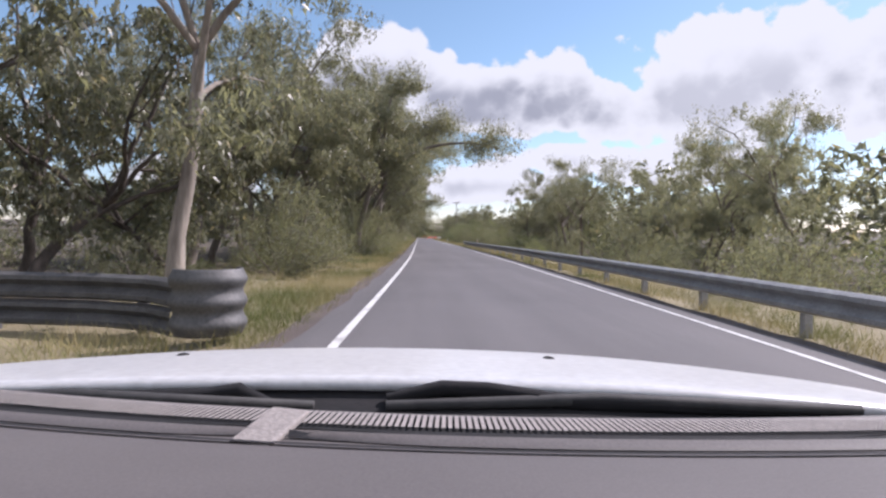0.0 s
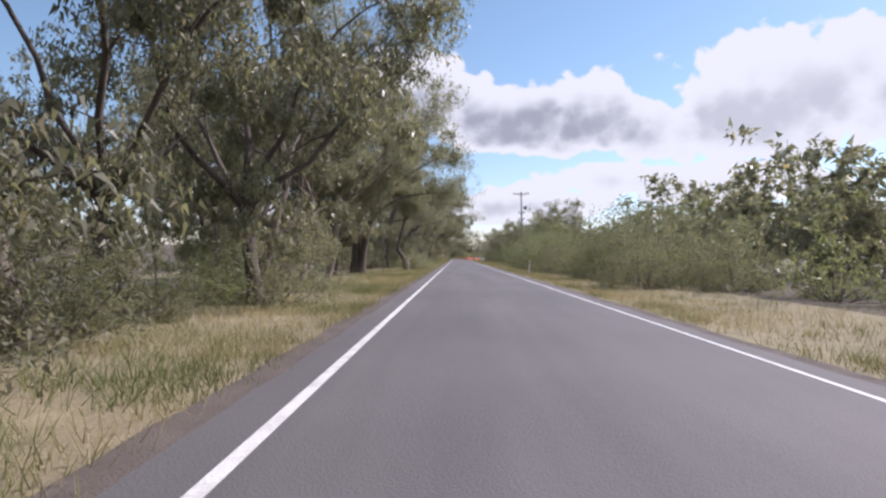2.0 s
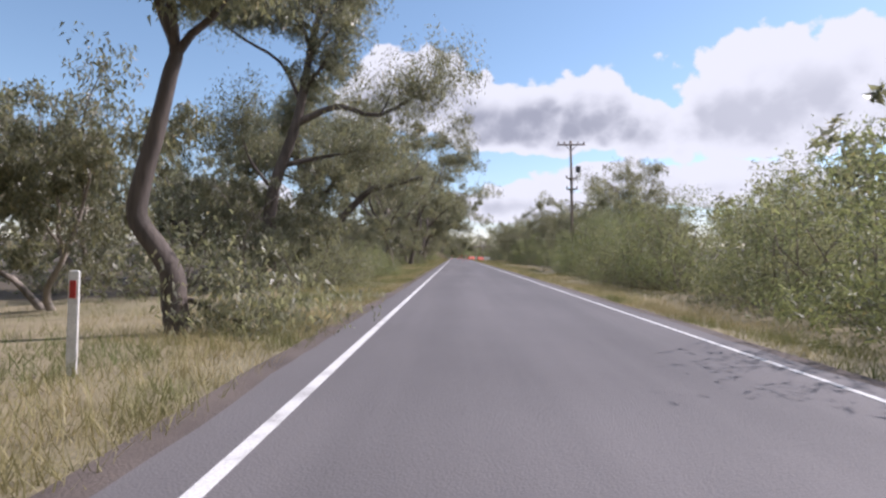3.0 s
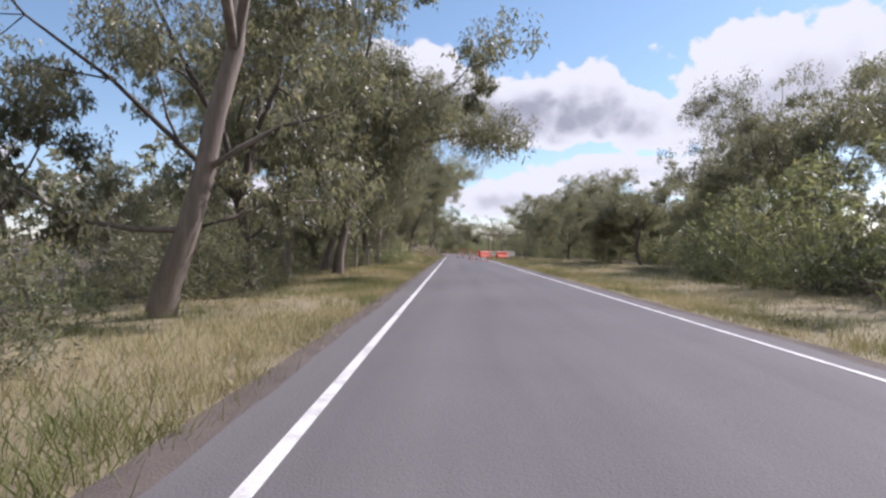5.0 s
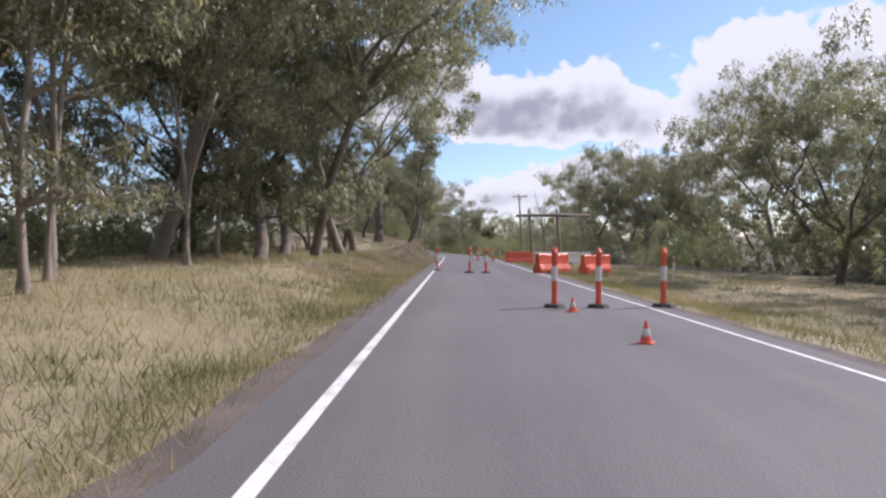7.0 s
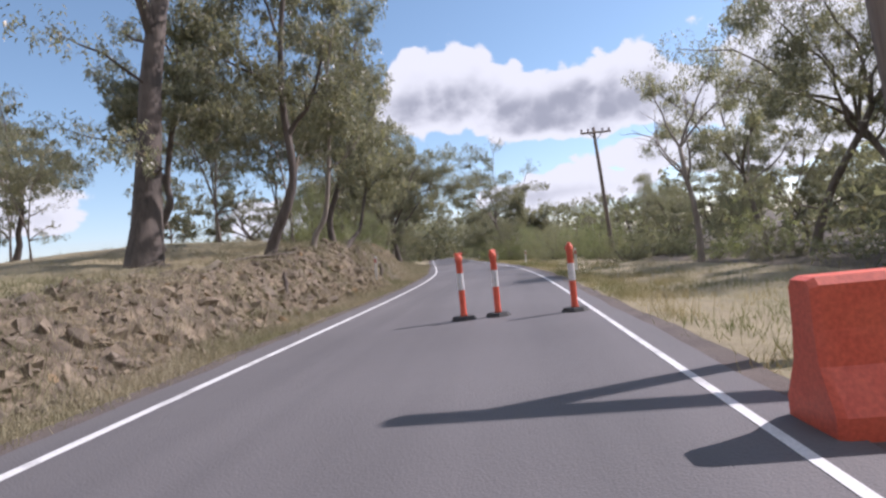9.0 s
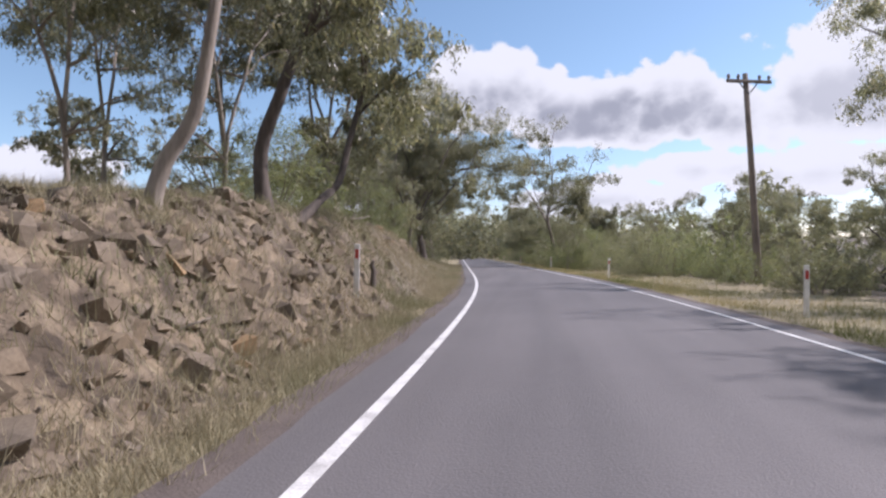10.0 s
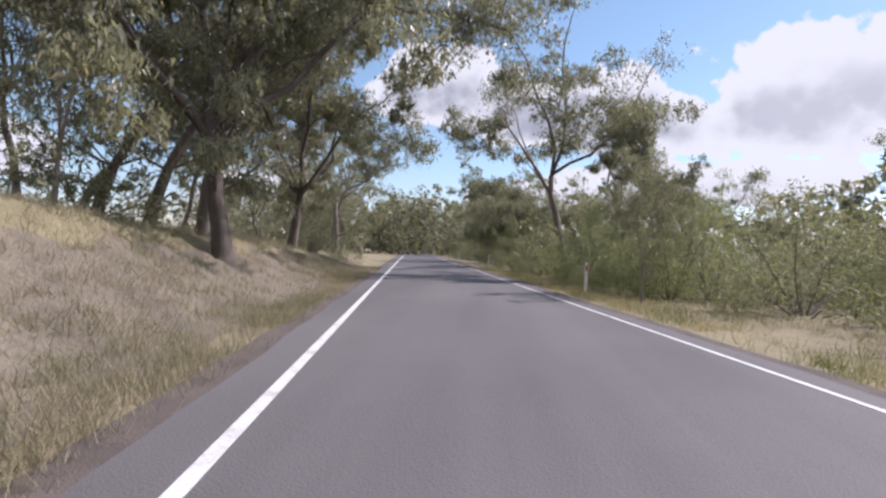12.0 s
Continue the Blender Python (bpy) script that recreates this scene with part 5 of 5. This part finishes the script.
def barrier(mat, tint):
    """Water-filled plastic road barrier: a waisted block with fork slots and end lugs."""
    ob = thing("road_barrier", tint + " water-filled plastic road barrier", "barrier", "barriers at the roadworks")
    prof = [(-0.24, 0.0), (-0.24, 0.2), (-0.2, 0.28), (-0.13, 0.42), (-0.11, 0.6), (-0.11, 0.82), (-0.08, 0.86), (0.08, 0.86), (0.11, 0.82), (0.11, 0.6), (0.13, 0.42), (0.2, 0.28), (0.24, 0.2), (0.24, 0.0)]
    V, F = [], []
    ys = [-0.98, -0.94, -0.5, -0.46, 0.46, 0.5, 0.94, 0.98]
    for y in ys:
        k = 0.9 if abs(y) > 0.96 else (0.94 if 0.45 < abs(y) < 0.48 else 1.0)
        for a, b in prof:
            V.append((a * k, y, b if b < 0.8 else b * (0.98 if k < 1 else 1)))
    n = len(prof)
    for i in range(len(ys) - 1):
        for k in range(n):
            j = (k + 1) % n
            F.append((i * n + k, i * n + j, (i + 1) * n + j, (i + 1) * n + k))
    F.append(tuple(range(n)))
    F.append(tuple((len(ys) - 1) * n + k for k in range(n - 1, -1, -1)))
    part("body", (V, F), mat, ob)
    for y in (-0.5, 0.5):
        bm = bmesh.new()
        box(bm, (0.49, 0.26, 0.1), Matrix.Translation((0, y, 0.06)), 0.01)
        part("fork_slot", bm, MAT["rubber"], ob)
    for z in (0.3, 0.66):
        bm = bmesh.new()
        bmesh.ops.create_cone(bm, cap_ends=True, segments=12, radius1=0.06, radius2=0.06, depth=0.1, matrix=Matrix.Translation((0, 1.02, z)))
        part("lug", bm, mat, ob)
    bm = bmesh.new()
    bmesh.ops.create_cone(bm, cap_ends=True, segments=12, radius1=0.05, radius2=0.045, depth=0.03, matrix=Matrix.Translation((0, 0.2, 0.874)))
    part("filler_cap", bm, MAT["white_plastic"], ob)
    return ob


kinds = [barrier(MAT["orange"], "faded orange"), barrier(MAT["white_plastic"], "off-white")]
placed = [False, False]
for s, v, turn, k in [(253.4, 2.95, 50, 0), (255.4, 5.3, 50, 0), (269.8, 3.36, 88, 0), (269.9, 5.46, 90, 1), (270.0, 7.56, 91, 1)]:
    x, y = at(s, v)
    m = pose(x, y, max(ground_z(s, v), -0.12), 0, 0, math.degrees(heading(s)) - turn)
    if not placed[k]:
        kinds[k].matrix_basis, placed[k] = m, True
    else:
        copy_thing(kinds[k], m)


def power_pole(x, y, z, turn, height, lean, lower_arm):
    ob = thing("power_pole", "weathered timber power pole with a crossarm and insulators", "power pole", "power poles")
    V, F = [], []
    tube(V, F, [(0, 0, -0.5), (0, 0, height * 0.3), (0.02, 0, height * 0.65), (0, 0, height)], [0.14, 0.125, 0.11, 0.095], 12)
    part("pole", (V, F), MAT["timber"], ob, smooth=True)
    arms = [(height - 0.35, 2.3)] + lower_arm
    for zz, w in arms:
        bm = bmesh.new()
        box(bm, (w, 0.1, 0.12), Matrix.Translation((0, -0.17, zz)), 0.012)
        part("crossarm", bm, MAT["timber"], ob)
        for sx in (-0.46, -0.24, 0.24, 0.46):
            if w < 1.5 and abs(sx) < 0.4:
                continue
            p = part("insulator", lathe([(0.02, 0.0), (0.03, 0.03), (0.065, 0.05), (0.045, 0.09), (0.07, 0.11), (0.05, 0.17), (0.02, 0.2)], 10), MAT["porcelain"], ob)
            p.matrix_basis = pose(sx * w, -0.17, zz + 0.06)
        for sx in (-1, 1):
            bm = bmesh.new()
            L = math.hypot(w * 0.22, 0.45)
            box(bm, (L, 0.02, 0.04), pose(sx * w * 0.11, -0.12, zz - 0.25, 0, -sx * math.degrees(math.atan2(0.45, w * 0.22)), 0))
            part("brace", bm, MAT["galv_shaded"], ob)
    ob.matrix_basis = pose(x, y, z, lean[0], lean[1], turn)
    return ob


x, y, z = spot(156.7, 8.6)
power_pole(x, y, z, 4, 10.7, (0, -1.5), [(height_low, 0.9) for height_low in (7.6, 6.7)])
x, y, z = spot(302.3, 8.9)
power_pole(x, y, z, 30, 8.2, (0, -4.0), [])


def pole_gear(x, y, z):
    """Drop-out fuses and a small switch box part way up a pole."""
    ob = thing("pole_switch_box", "grey metal switch box strapped to a power pole", "switch box")
    bm = bmesh.new()
    box(bm, (0.36, 0.26, 0.5), Matrix.Translation((0, 0, 0.25)), 0.03, 2)
    part("case", bm, MAT["galv_shaded"], ob)
    bm = bmesh.new()
    box(bm, (0.5, 0.05, 0.05), Matrix.Translation((-0.15, 0, 0.3)), 0.01)
    part("bracket", bm, MAT["galv_shaded"], ob)
    ob.matrix_basis = pose(x, y, z)


x, y, z = spot(156.7, 8.6)
pole_gear(x + 0.36, y, z + 8.1)


def entrance_frame():
    ob = thing("timber_entrance", "rough timber property entrance with two posts and a crossbeam", "gateway")
    for v in (4.7, 6.8):
        x, y, z = spot(272.2, v)
        V, F = [], []
        tube(V, F, [(x, y, z - 0.4), (x - 0.1, y, 1.6), (x - 0.3, y, 3.95)], [0.13, 0.12, 0.11], 10)
        part("post", (V, F), MAT["timber"], ob, smooth=True)
    xa, ya = at(272.0, 3.45)
    xb, yb = at(272.0, 9.0)
    V, F = [], []
    tube(V, F, [(xa, ya, 3.46), ((xa + xb) / 2, (ya + yb) / 2, 3.5), (xb, yb, 3.46)], [0.12, 0.13, 0.12], 10)
    part("crossbeam", (V, F), MAT["timber"], ob, smooth=True)
    bm = bmesh.new()
    xs, ys = at(271.8, 6.0)
    box(bm, (0.5, 0.03, 0.4), pose(xs, ys, 3.1), 0.01)
    part("plaque", bm, MAT["yellow"], ob, "faded yellow plaque")


entrance_frame()


# ---- stones of the cutting ----
def stone_mesh(seed, flat):
    g = np.random.default_rng(seed)
    bm = bmesh.new()
    for k in range(11):
        d = g.normal(size=3)
        d /= np.linalg.norm(d)
        bm.verts.new((d[0] * (0.8 + 0.4 * g.random()), d[1] * (0.7 + 0.3 * g.random()), d[2] * flat))
    bmesh.ops.convex_hull(bm, input=bm.verts)
    loose = [v for v in bm.verts if not v.link_faces]
    bmesh.ops.delete(bm, geom=loose, context="VERTS")
    me = bpy.data.meshes.new("stone")
    bm.to_mesh(me)
    bm.free()
    return me


stone_kinds = []
for k in range(8):
    me = stone_mesh(100 + k, 0.35 + 0.07 * k)
    me.materials.append(MAT["rock_ochre"] if k in (2, 6) else MAT["stone"])
    stone_kinds.append(me)
ground = bpy.data.objects["ground"]
g = np.random.default_rng(44)


def stone_place(g, s0, s1, u0, u1):
    s, u = g.uniform(s0, s1), g.uniform(u0, u1)
    u *= 1.0 + 0.3 * smoothstep(275, 262, s)
    x, y, z = spot(s, -2.5 - u)
    rot = Euler((g.normal() * 0.5, -0.7 + g.normal() * 0.5, heading(s) + 1.57 * (g.random() < 0.25) + g.normal() * 0.5))
    return x, y, z, rot


for k in range(300):
    ledge = k % 5 == 0
    x, y, z, rot = stone_place(g, 296.5, 304.5, 2.0, 3.6) if ledge else stone_place(g, 264, 289.5, 1.1, 3.1)
    sz = 0.09 + 0.12 * g.random() if ledge else 0.06 + 0.16 * g.random() ** 2
    ob = new("stone", stone_kinds[int(g.integers(0, 8))])
    ob.parent = ground
    ob.matrix_basis = Matrix.LocRotScale((x, y, z - sz * 0.35), rot, (sz * (0.8 + 0.7 * g.random()), sz, sz * (0.7 + 0.6 * g.random()) * (2.2 if ledge else 1)))
V, F = [], []
for k in range(6600):
    wide = g.random() < 0.12
    slab = k < 2600
    x, y, z, rot = stone_place(g, 250 if wide else 260, 306 if wide else 300 if g.random() < 0.25 else 290, 0.7, 5.0 if wide else 3.2)
    sz = 0.05 + 0.2 * g.random() ** 2.4 if slab else 0.015 + 0.075 * g.random() ** 2
    me = stone_kinds[int(g.integers(0, 8))]
    m = Matrix.LocRotScale((x, y, z - (sz * 0.5 if slab else 0)), rot, (sz * (0.7 + 0.6 * g.random()), sz * (0.7 + 0.5 * g.random()), sz * (1.25 if slab else 0.9)))
    b = len(V)
    V += [tuple(m @ v.co) for v in me.vertices]
    F += [tuple(b + i for i in p.vertices) for p in me.polygons]
rub = part("rubble", (V, F), MAT["stone"], ground, "loose angular rubble on the cutting")
tagged(rub, "", "", "", "stuff")

# fallen sticks and a burnt stake on the cutting
for s, u, L, turn in [(280.5, 3.4, 1.6, 20), (287, 3.2, 2.2, 100), (283.5, 1.5, 0.8, 140), (293, 3.6, 1.8, 50), (277, 4.2, 1.5, 80), (248, 1.2, 1.0, 20)]:
    x, y, z = spot(s, -2.5 - u, 0.06)
    gg = np.random.default_rng(int(s * 10))
    pts, d = bent_path(gg, (0, 0, 0), (math.cos(radians(turn)), math.sin(radians(turn)), 0.05), L, 6, 0.16)
    V, F = [], []
    tube(V, F, pts, [0.035, 0.032, 0.03, 0.026, 0.02, 0.014, 0.008], 6)
    tube(V, F, [pts[3], pts[3] + Vector((0.2, 0.15, 0.12)), pts[3] + Vector((0.45, 0.2, 0.2))], [0.018, 0.012, 0.005], 5)
    ob = tagged(new("fallen_branch", mesh_of("fallen_branch", V, F, MAT["bark_pale"], True)), "bleached fallen branch lying on the bank", "branch", "fallen branches")
    ob.location = (x, y, z)
for s, v in [(290.2, -4.0), (280.0, -4.4)]:
    x, y, z = spot(s, v)
    V, F = [], []
    tube(V, F, [(0, 0, -0.2), (0.03, 0.01, 0.3), (-0.02, 0.03, 0.4), (0.03, 0.0, 0.5)], [0.07, 0.055, 0.05, 0.03], 7)
    ob = tagged(new("burnt_stump", mesh_of("burnt_stump", V, F, MAT["bark_dark"], True)), "charred black stake standing in dry grass", "stump", "burnt stumps")
    ob.location = (x, y, z)

def bare_stem():
    """A slim leafless sapling stem standing in the verge."""
    V, F = [], []
    tube(V, F, [(0, 0, -0.2), (0.02, 0, 0.9), (0.0, 0.03, 1.9), (0.05, 0, 2.8)], [0.05, 0.042, 0.036, 0.024], 8)
    for z, dx in ((1.7, 0.22), (2.2, -0.2), (2.5, 0.15)):
        tube(V, F, [(0.01, 0.01, z), (dx * 0.5, 0.02, z + 0.18), (dx, 0.03, z + 0.42)], [0.012, 0.008, 0.003], 5)
    ob = tagged(new("sapling", mesh_of("sapling", V, F, MAT["bark_pale"], True)), "slim leafless pale sapling standing in dry grass", "sapling")
    ob.location = spot(108.6, -5.6)


bare_stem()

def debris_pile():
    """A low heap of dark bark, twigs and leaf litter on the verge."""
    r = np.random.default_rng(91)
    ob = thing("debris_pile", "low dark heap of bark strips and twigs on the verge", "debris")
    n = 13
    V, F = [], []
    for i in range(n):
        for j in range(n):
            a, b = i / (n - 1) * 2 - 1, j / (n - 1) * 2 - 1
            h = max(0.0, 1 - a * a - b * b) * 0.16 + 0.03 * noise.noise(Vector((a * 3, b * 3, 2)))
            V.append((a * 0.75, b * 0.45, h - 0.02))
            if i and j:
                F.append(((i - 1) * n + j - 1, i * n + j - 1, i * n + j, (i - 1) * n + j))
    part("heap", (V, F), MAT["litter"], ob, smooth=True)
    for k in range(26):
        x, y = r.normal() * 0.4, r.normal() * 0.24
        pts, d = bent_path(r, (x, y, max(0.0, 0.14 - 0.25 * (x * x + y * y))), (r.normal(), r.normal(), 0.12), 0.25 + 0.4 * r.random(), 3, 0.2)
        V, F = [], []
        tube(V, F, pts, [0.014, 0.012, 0.009, 0.004], 5)
        part("twig", (V, F), MAT["bark_dark" if k % 3 else "bark_twig"], ob)
    ob.matrix_basis = road_pose(224.6, -3.35, 60)


debris_pile()

# ---- the car at the start of the drive ----
def build_car():
    """White hatchback standing at the start; x across, y ahead, origin on the road under the windscreen."""
    car = thing("car", "white hatchback with a grey dashboard and open front", "car")
    x, y = at(0.0, -1.24 - 0.13)
    car.matrix_basis = pose(x, y, 0.0, 0, 0, math.degrees(heading(0.0)) - 0.3)

    def surface(rows, cols, fn):
        V = [fn(i / (rows - 1), j / (cols - 1)) for i in range(rows) for j in range(cols)]
        F = [(i * cols + j, i * cols + j + 1, (i + 1) * cols + j + 1, (i + 1) * cols + j) for i in range(rows - 1) for j in range(cols - 1)]
        return V, F

    prof_y = (0.70, 0.8, 1.07, 1.35, 1.55, 1.72, 1.82, 1.86)
    prof_z = (0.868, 0.862, 0.834, 0.79, 0.745, 0.68, 0.58, 0.45)

    def bonnet(a, b):
        u = b * 2 - 1
        yy = 0.70 + a * 1.16
        z = float(np.interp(yy, prof_y, prof_z)) - 0.03 * u * u - 0.012 * abs(u) ** 5
        return (u * (0.9 - 0.06 * a * a), yy + 0.05 * (1 - u * u) * (1 - a) - 0.1 * u * u * a, z)

    hood = part("bonnet", surface(24, 21, bonnet), MAT["car_paint"], car, smooth=True)
    m = hood.modifiers.new("thick", "SOLIDIFY")
    m.thickness, m.offset = 0.012, -1
    for sx in (-0.34, 0.345):
        bm = bmesh.new()
        bmesh.ops.create_uvsphere(bm, u_segments=12, v_segments=6, radius=0.012, matrix=Matrix.Diagonal((1.1, 1.4, 0.6, 1)))
        j = part("washer_jet", bm, MAT["cowl"], hood, "black washer jet", smooth=True)
        j.location = (sx, 1.07, 0.834 - 0.05 * (sx / 0.8) ** 2 + 0.004)

    # cowl, wipers
    def cowl(a, b):
        u = b * 2 - 1
        return (u * 0.78, 0.55 + a * 0.17 + 0.05 * (1 - u * u), 0.838 + 0.02 * a - 0.03 * u * u - 0.012 * math.sin(a * 3.1))

    part("cowl", surface(6, 17, cowl), MAT["cowl"], car, "black plastic cowl")
    for pts in ([(-0.6, 0.73, 0.836), (-0.17, 0.735, 0.85), (-0.12, 0.735, 0.858), (-0.07, 0.72, 0.842)], [(0.07, 0.73, 0.85), (0.14, 0.74, 0.862), (0.2, 0.74, 0.86), (0.3, 0.73, 0.848), (0.62, 0.72, 0.842)]):
        w = new("wiper")
        w.parent = car
        V, F = [], []
        tube(V, F, pts, [0.008] + [0.011] * (len(pts) - 2) + [0.008], 6)
        part("arm", (V, F), MAT["cowl"], w, smooth=True)
        V, F = [], []
        tube(V, F, [(pts[0][0], 0.715, 0.846), ((pts[0][0] + pts[-1][0]) / 2, 0.73, 0.852), (pts[-1][0] + 0.05, 0.712, 0.846)], [0.007, 0.009, 0.007], 6)
        part("blade", (V, F), MAT["rubber"], w, smooth=True)

    # dashboard top: its far edge bows towards the seats, with two long demister slots and a raised lip
    def dash_edge(xx):
        return 0.514 + 0.204 * (xx - 0.3) ** 2

    def dash_z(xx, yy):
        back = max(dash_edge(xx) - yy, -0.05)
        return 0.893 + 0.12 * min(back, 0.13) + 0.19 * max(back - 0.13, 0.0)

    def dash(a, b):
        xx = -0.68 + 1.4 * b
        yy = dash_edge(xx) + 0.02 - a * 0.75
        return (xx, yy, dash_z(xx, yy))

    part("dashboard", surface(60, 33, dash), MAT["dash"], car, smooth=True)

    def ribbon(x0, x1, back, half, lift, peak, n=30):
        V, F = [], []
        for i in range(n):
            xx = x0 + (x1 - x0) * i / (n - 1)
            taper = min(1.0, 6 * i / (n - 1), 6 * (n - 1 - i) / (n - 1)) * 0.8 + 0.2
            for dy, dz in ((-half, 0.0), (0.0, peak), (half, 0.0)):
                yy = dash_edge(xx) - back + dy * taper
                V.append((xx, yy, dash_z(xx, yy) + lift + dz))
            if i:
                k = 3 * i
                F += [(k - 3, k, k + 1, k - 2), (k - 2, k + 1, k + 2, k - 1)]
        return V, F

    for x0, x1 in ((-0.46, -0.03), (0.04, 0.62)):
        part("demister_slot", ribbon(x0, x1, 0.077, 0.0045, 0.003, 0.0), MAT["cowl"], car, "dark demister slot")
        part("slot_lip", ribbon(x0 - 0.02, x1 + 0.03, 0.096, 0.009, 0.001, 0.006), MAT["dash"], car, smooth=True)
    part("lip_gap", ribbon(-0.5, 0.66, 0.1165, 0.003, 0.002, 0.0, 60), MAT["cowl"], car, "dark seam under the lip")
    bm = bmesh.new()
    yy = dash_edge(0.0) - 0.088
    box(bm, (0.034, 0.06, 0.006), pose(0.004, yy, dash_z(0.0, yy) + 0.006, 8, 0, -16), 0.002, 2)
    part("sensor_cover", bm, MAT["dash_light"], car, "pale sensor cover")
    part("grille_bed", ribbon(-0.5, 0.66, 0.03, 0.034, 0.001, 0.0, 60), MAT["cowl"], car, "dark bed of the demister grille")
    V, F = [], []
    for i in range(210):
        xx = -0.5 + 1.16 * i / 209
        yy = dash_edge(xx) - 0.03
        b = len(V)
        for dx, dy in ((-0.0017, -0.026), (0.0017, -0.026), (0.003, 0.026), (-0.0004, 0.026)):
            V.append((xx + dx, yy + dy, dash_z(xx, yy + dy) + 0.004))
        F.append((b, b + 1, b + 2, b + 3))
    part("demister_grille", (V, F), MAT["dash_light"], car, "fine ribbed demister grille")

    # body, roof, pillars, wheels
    for sx in (-1, 1):
        def side(a, b):
            yy = -2.3 + a * 4.1
            z = 0.24 + b * (0.62 - 0.14 * smoothstep(0.3, 0.7, yy) - 0.14 * smoothstep(1.0, 1.8, yy))
            bulge = 0.84 - 0.1 * (b - 0.45) ** 2 - 0.1 * smoothstep(1.4, 1.8, yy) - 0.08 * smoothstep(-1.7, -2.3, yy)
            for wy in (1.15, -1.45):
                r = math.hypot(yy - wy, z - 0.3)
                if r < 0.36:
                    bulge -= 0.12
            return (sx * bulge, yy, z)
        part("side_panel", surface(42, 9, side), MAT["car_paint"], car, smooth=True)
        V, F = [], []
        tube(V, F, [(sx * 0.78, 0.62, 0.86), (sx * 0.72, 0.2, 1.15), (sx * 0.62, -0.22, 1.4)], [0.035, 0.035, 0.04], 8)
        tube(V, F, [(sx * 0.64, -0.9, 1.44), (sx * 0.8, -0.9, 0.86)], [0.045, 0.05], 8)
        tube(V, F, [(sx * 0.62, -1.9, 1.36), (sx * 0.76, -2.2, 0.86)], [0.05, 0.07], 8)
        part("pillar", (V, F), MAT["car_paint"], car, smooth=True)
        for wy in (1.15, -1.45):
            wheel = new("wheel")
            wheel.parent = car
            wheel.matrix_basis = pose(sx * 0.74, wy, 0.3, 0, 90, 0)
            part("tyre", lathe([(0.19, -0.09), (0.28, -0.1), (0.3, -0.07), (0.3, 0.07), (0.28, 0.1), (0.19, 0.09)], 24), MAT["rubber"], wheel, smooth=True)
            part("rim", lathe([(0.185, -0.095), (0.19, -0.05), (0.19, 0.05), (0.185, 0.095)], 20), MAT["galv_shaded"], wheel)

    def roof(a, b):
        u = b * 2 - 1
        yy = -0.25 - a * 1.75
        return (u * 0.62, yy, 1.41 + 0.05 * math.sin(a * 2.6) - 0.05 * u * u)

    r = part("roof", surface(10, 9, roof), MAT["car_paint"], car, smooth=True)
    m = r.modifiers.new("thick", "SOLIDIFY")
    m.thickness = 0.03
    bm = bmesh.new()
    box(bm, (1.5, 0.14, 0.3), Matrix.Translation((0, 1.78, 0.36)), 0.05, 2)
    part("bumper", bm, MAT["car_paint"], car)
    bm = bmesh.new()
    box(bm, (1.5, 0.1, 0.62), Matrix.Translation((0, -2.28, 0.55)), 0.05, 2)
    part("tailgate", bm, MAT["car_paint"], car)
    bm = bmesh.new()
    box(bm, (1.46, 3.9, 0.06), Matrix.Translation((0, -0.3, 0.3)))
    part("floor_pan", bm, MAT["cowl"], car)
    return car


build_car()
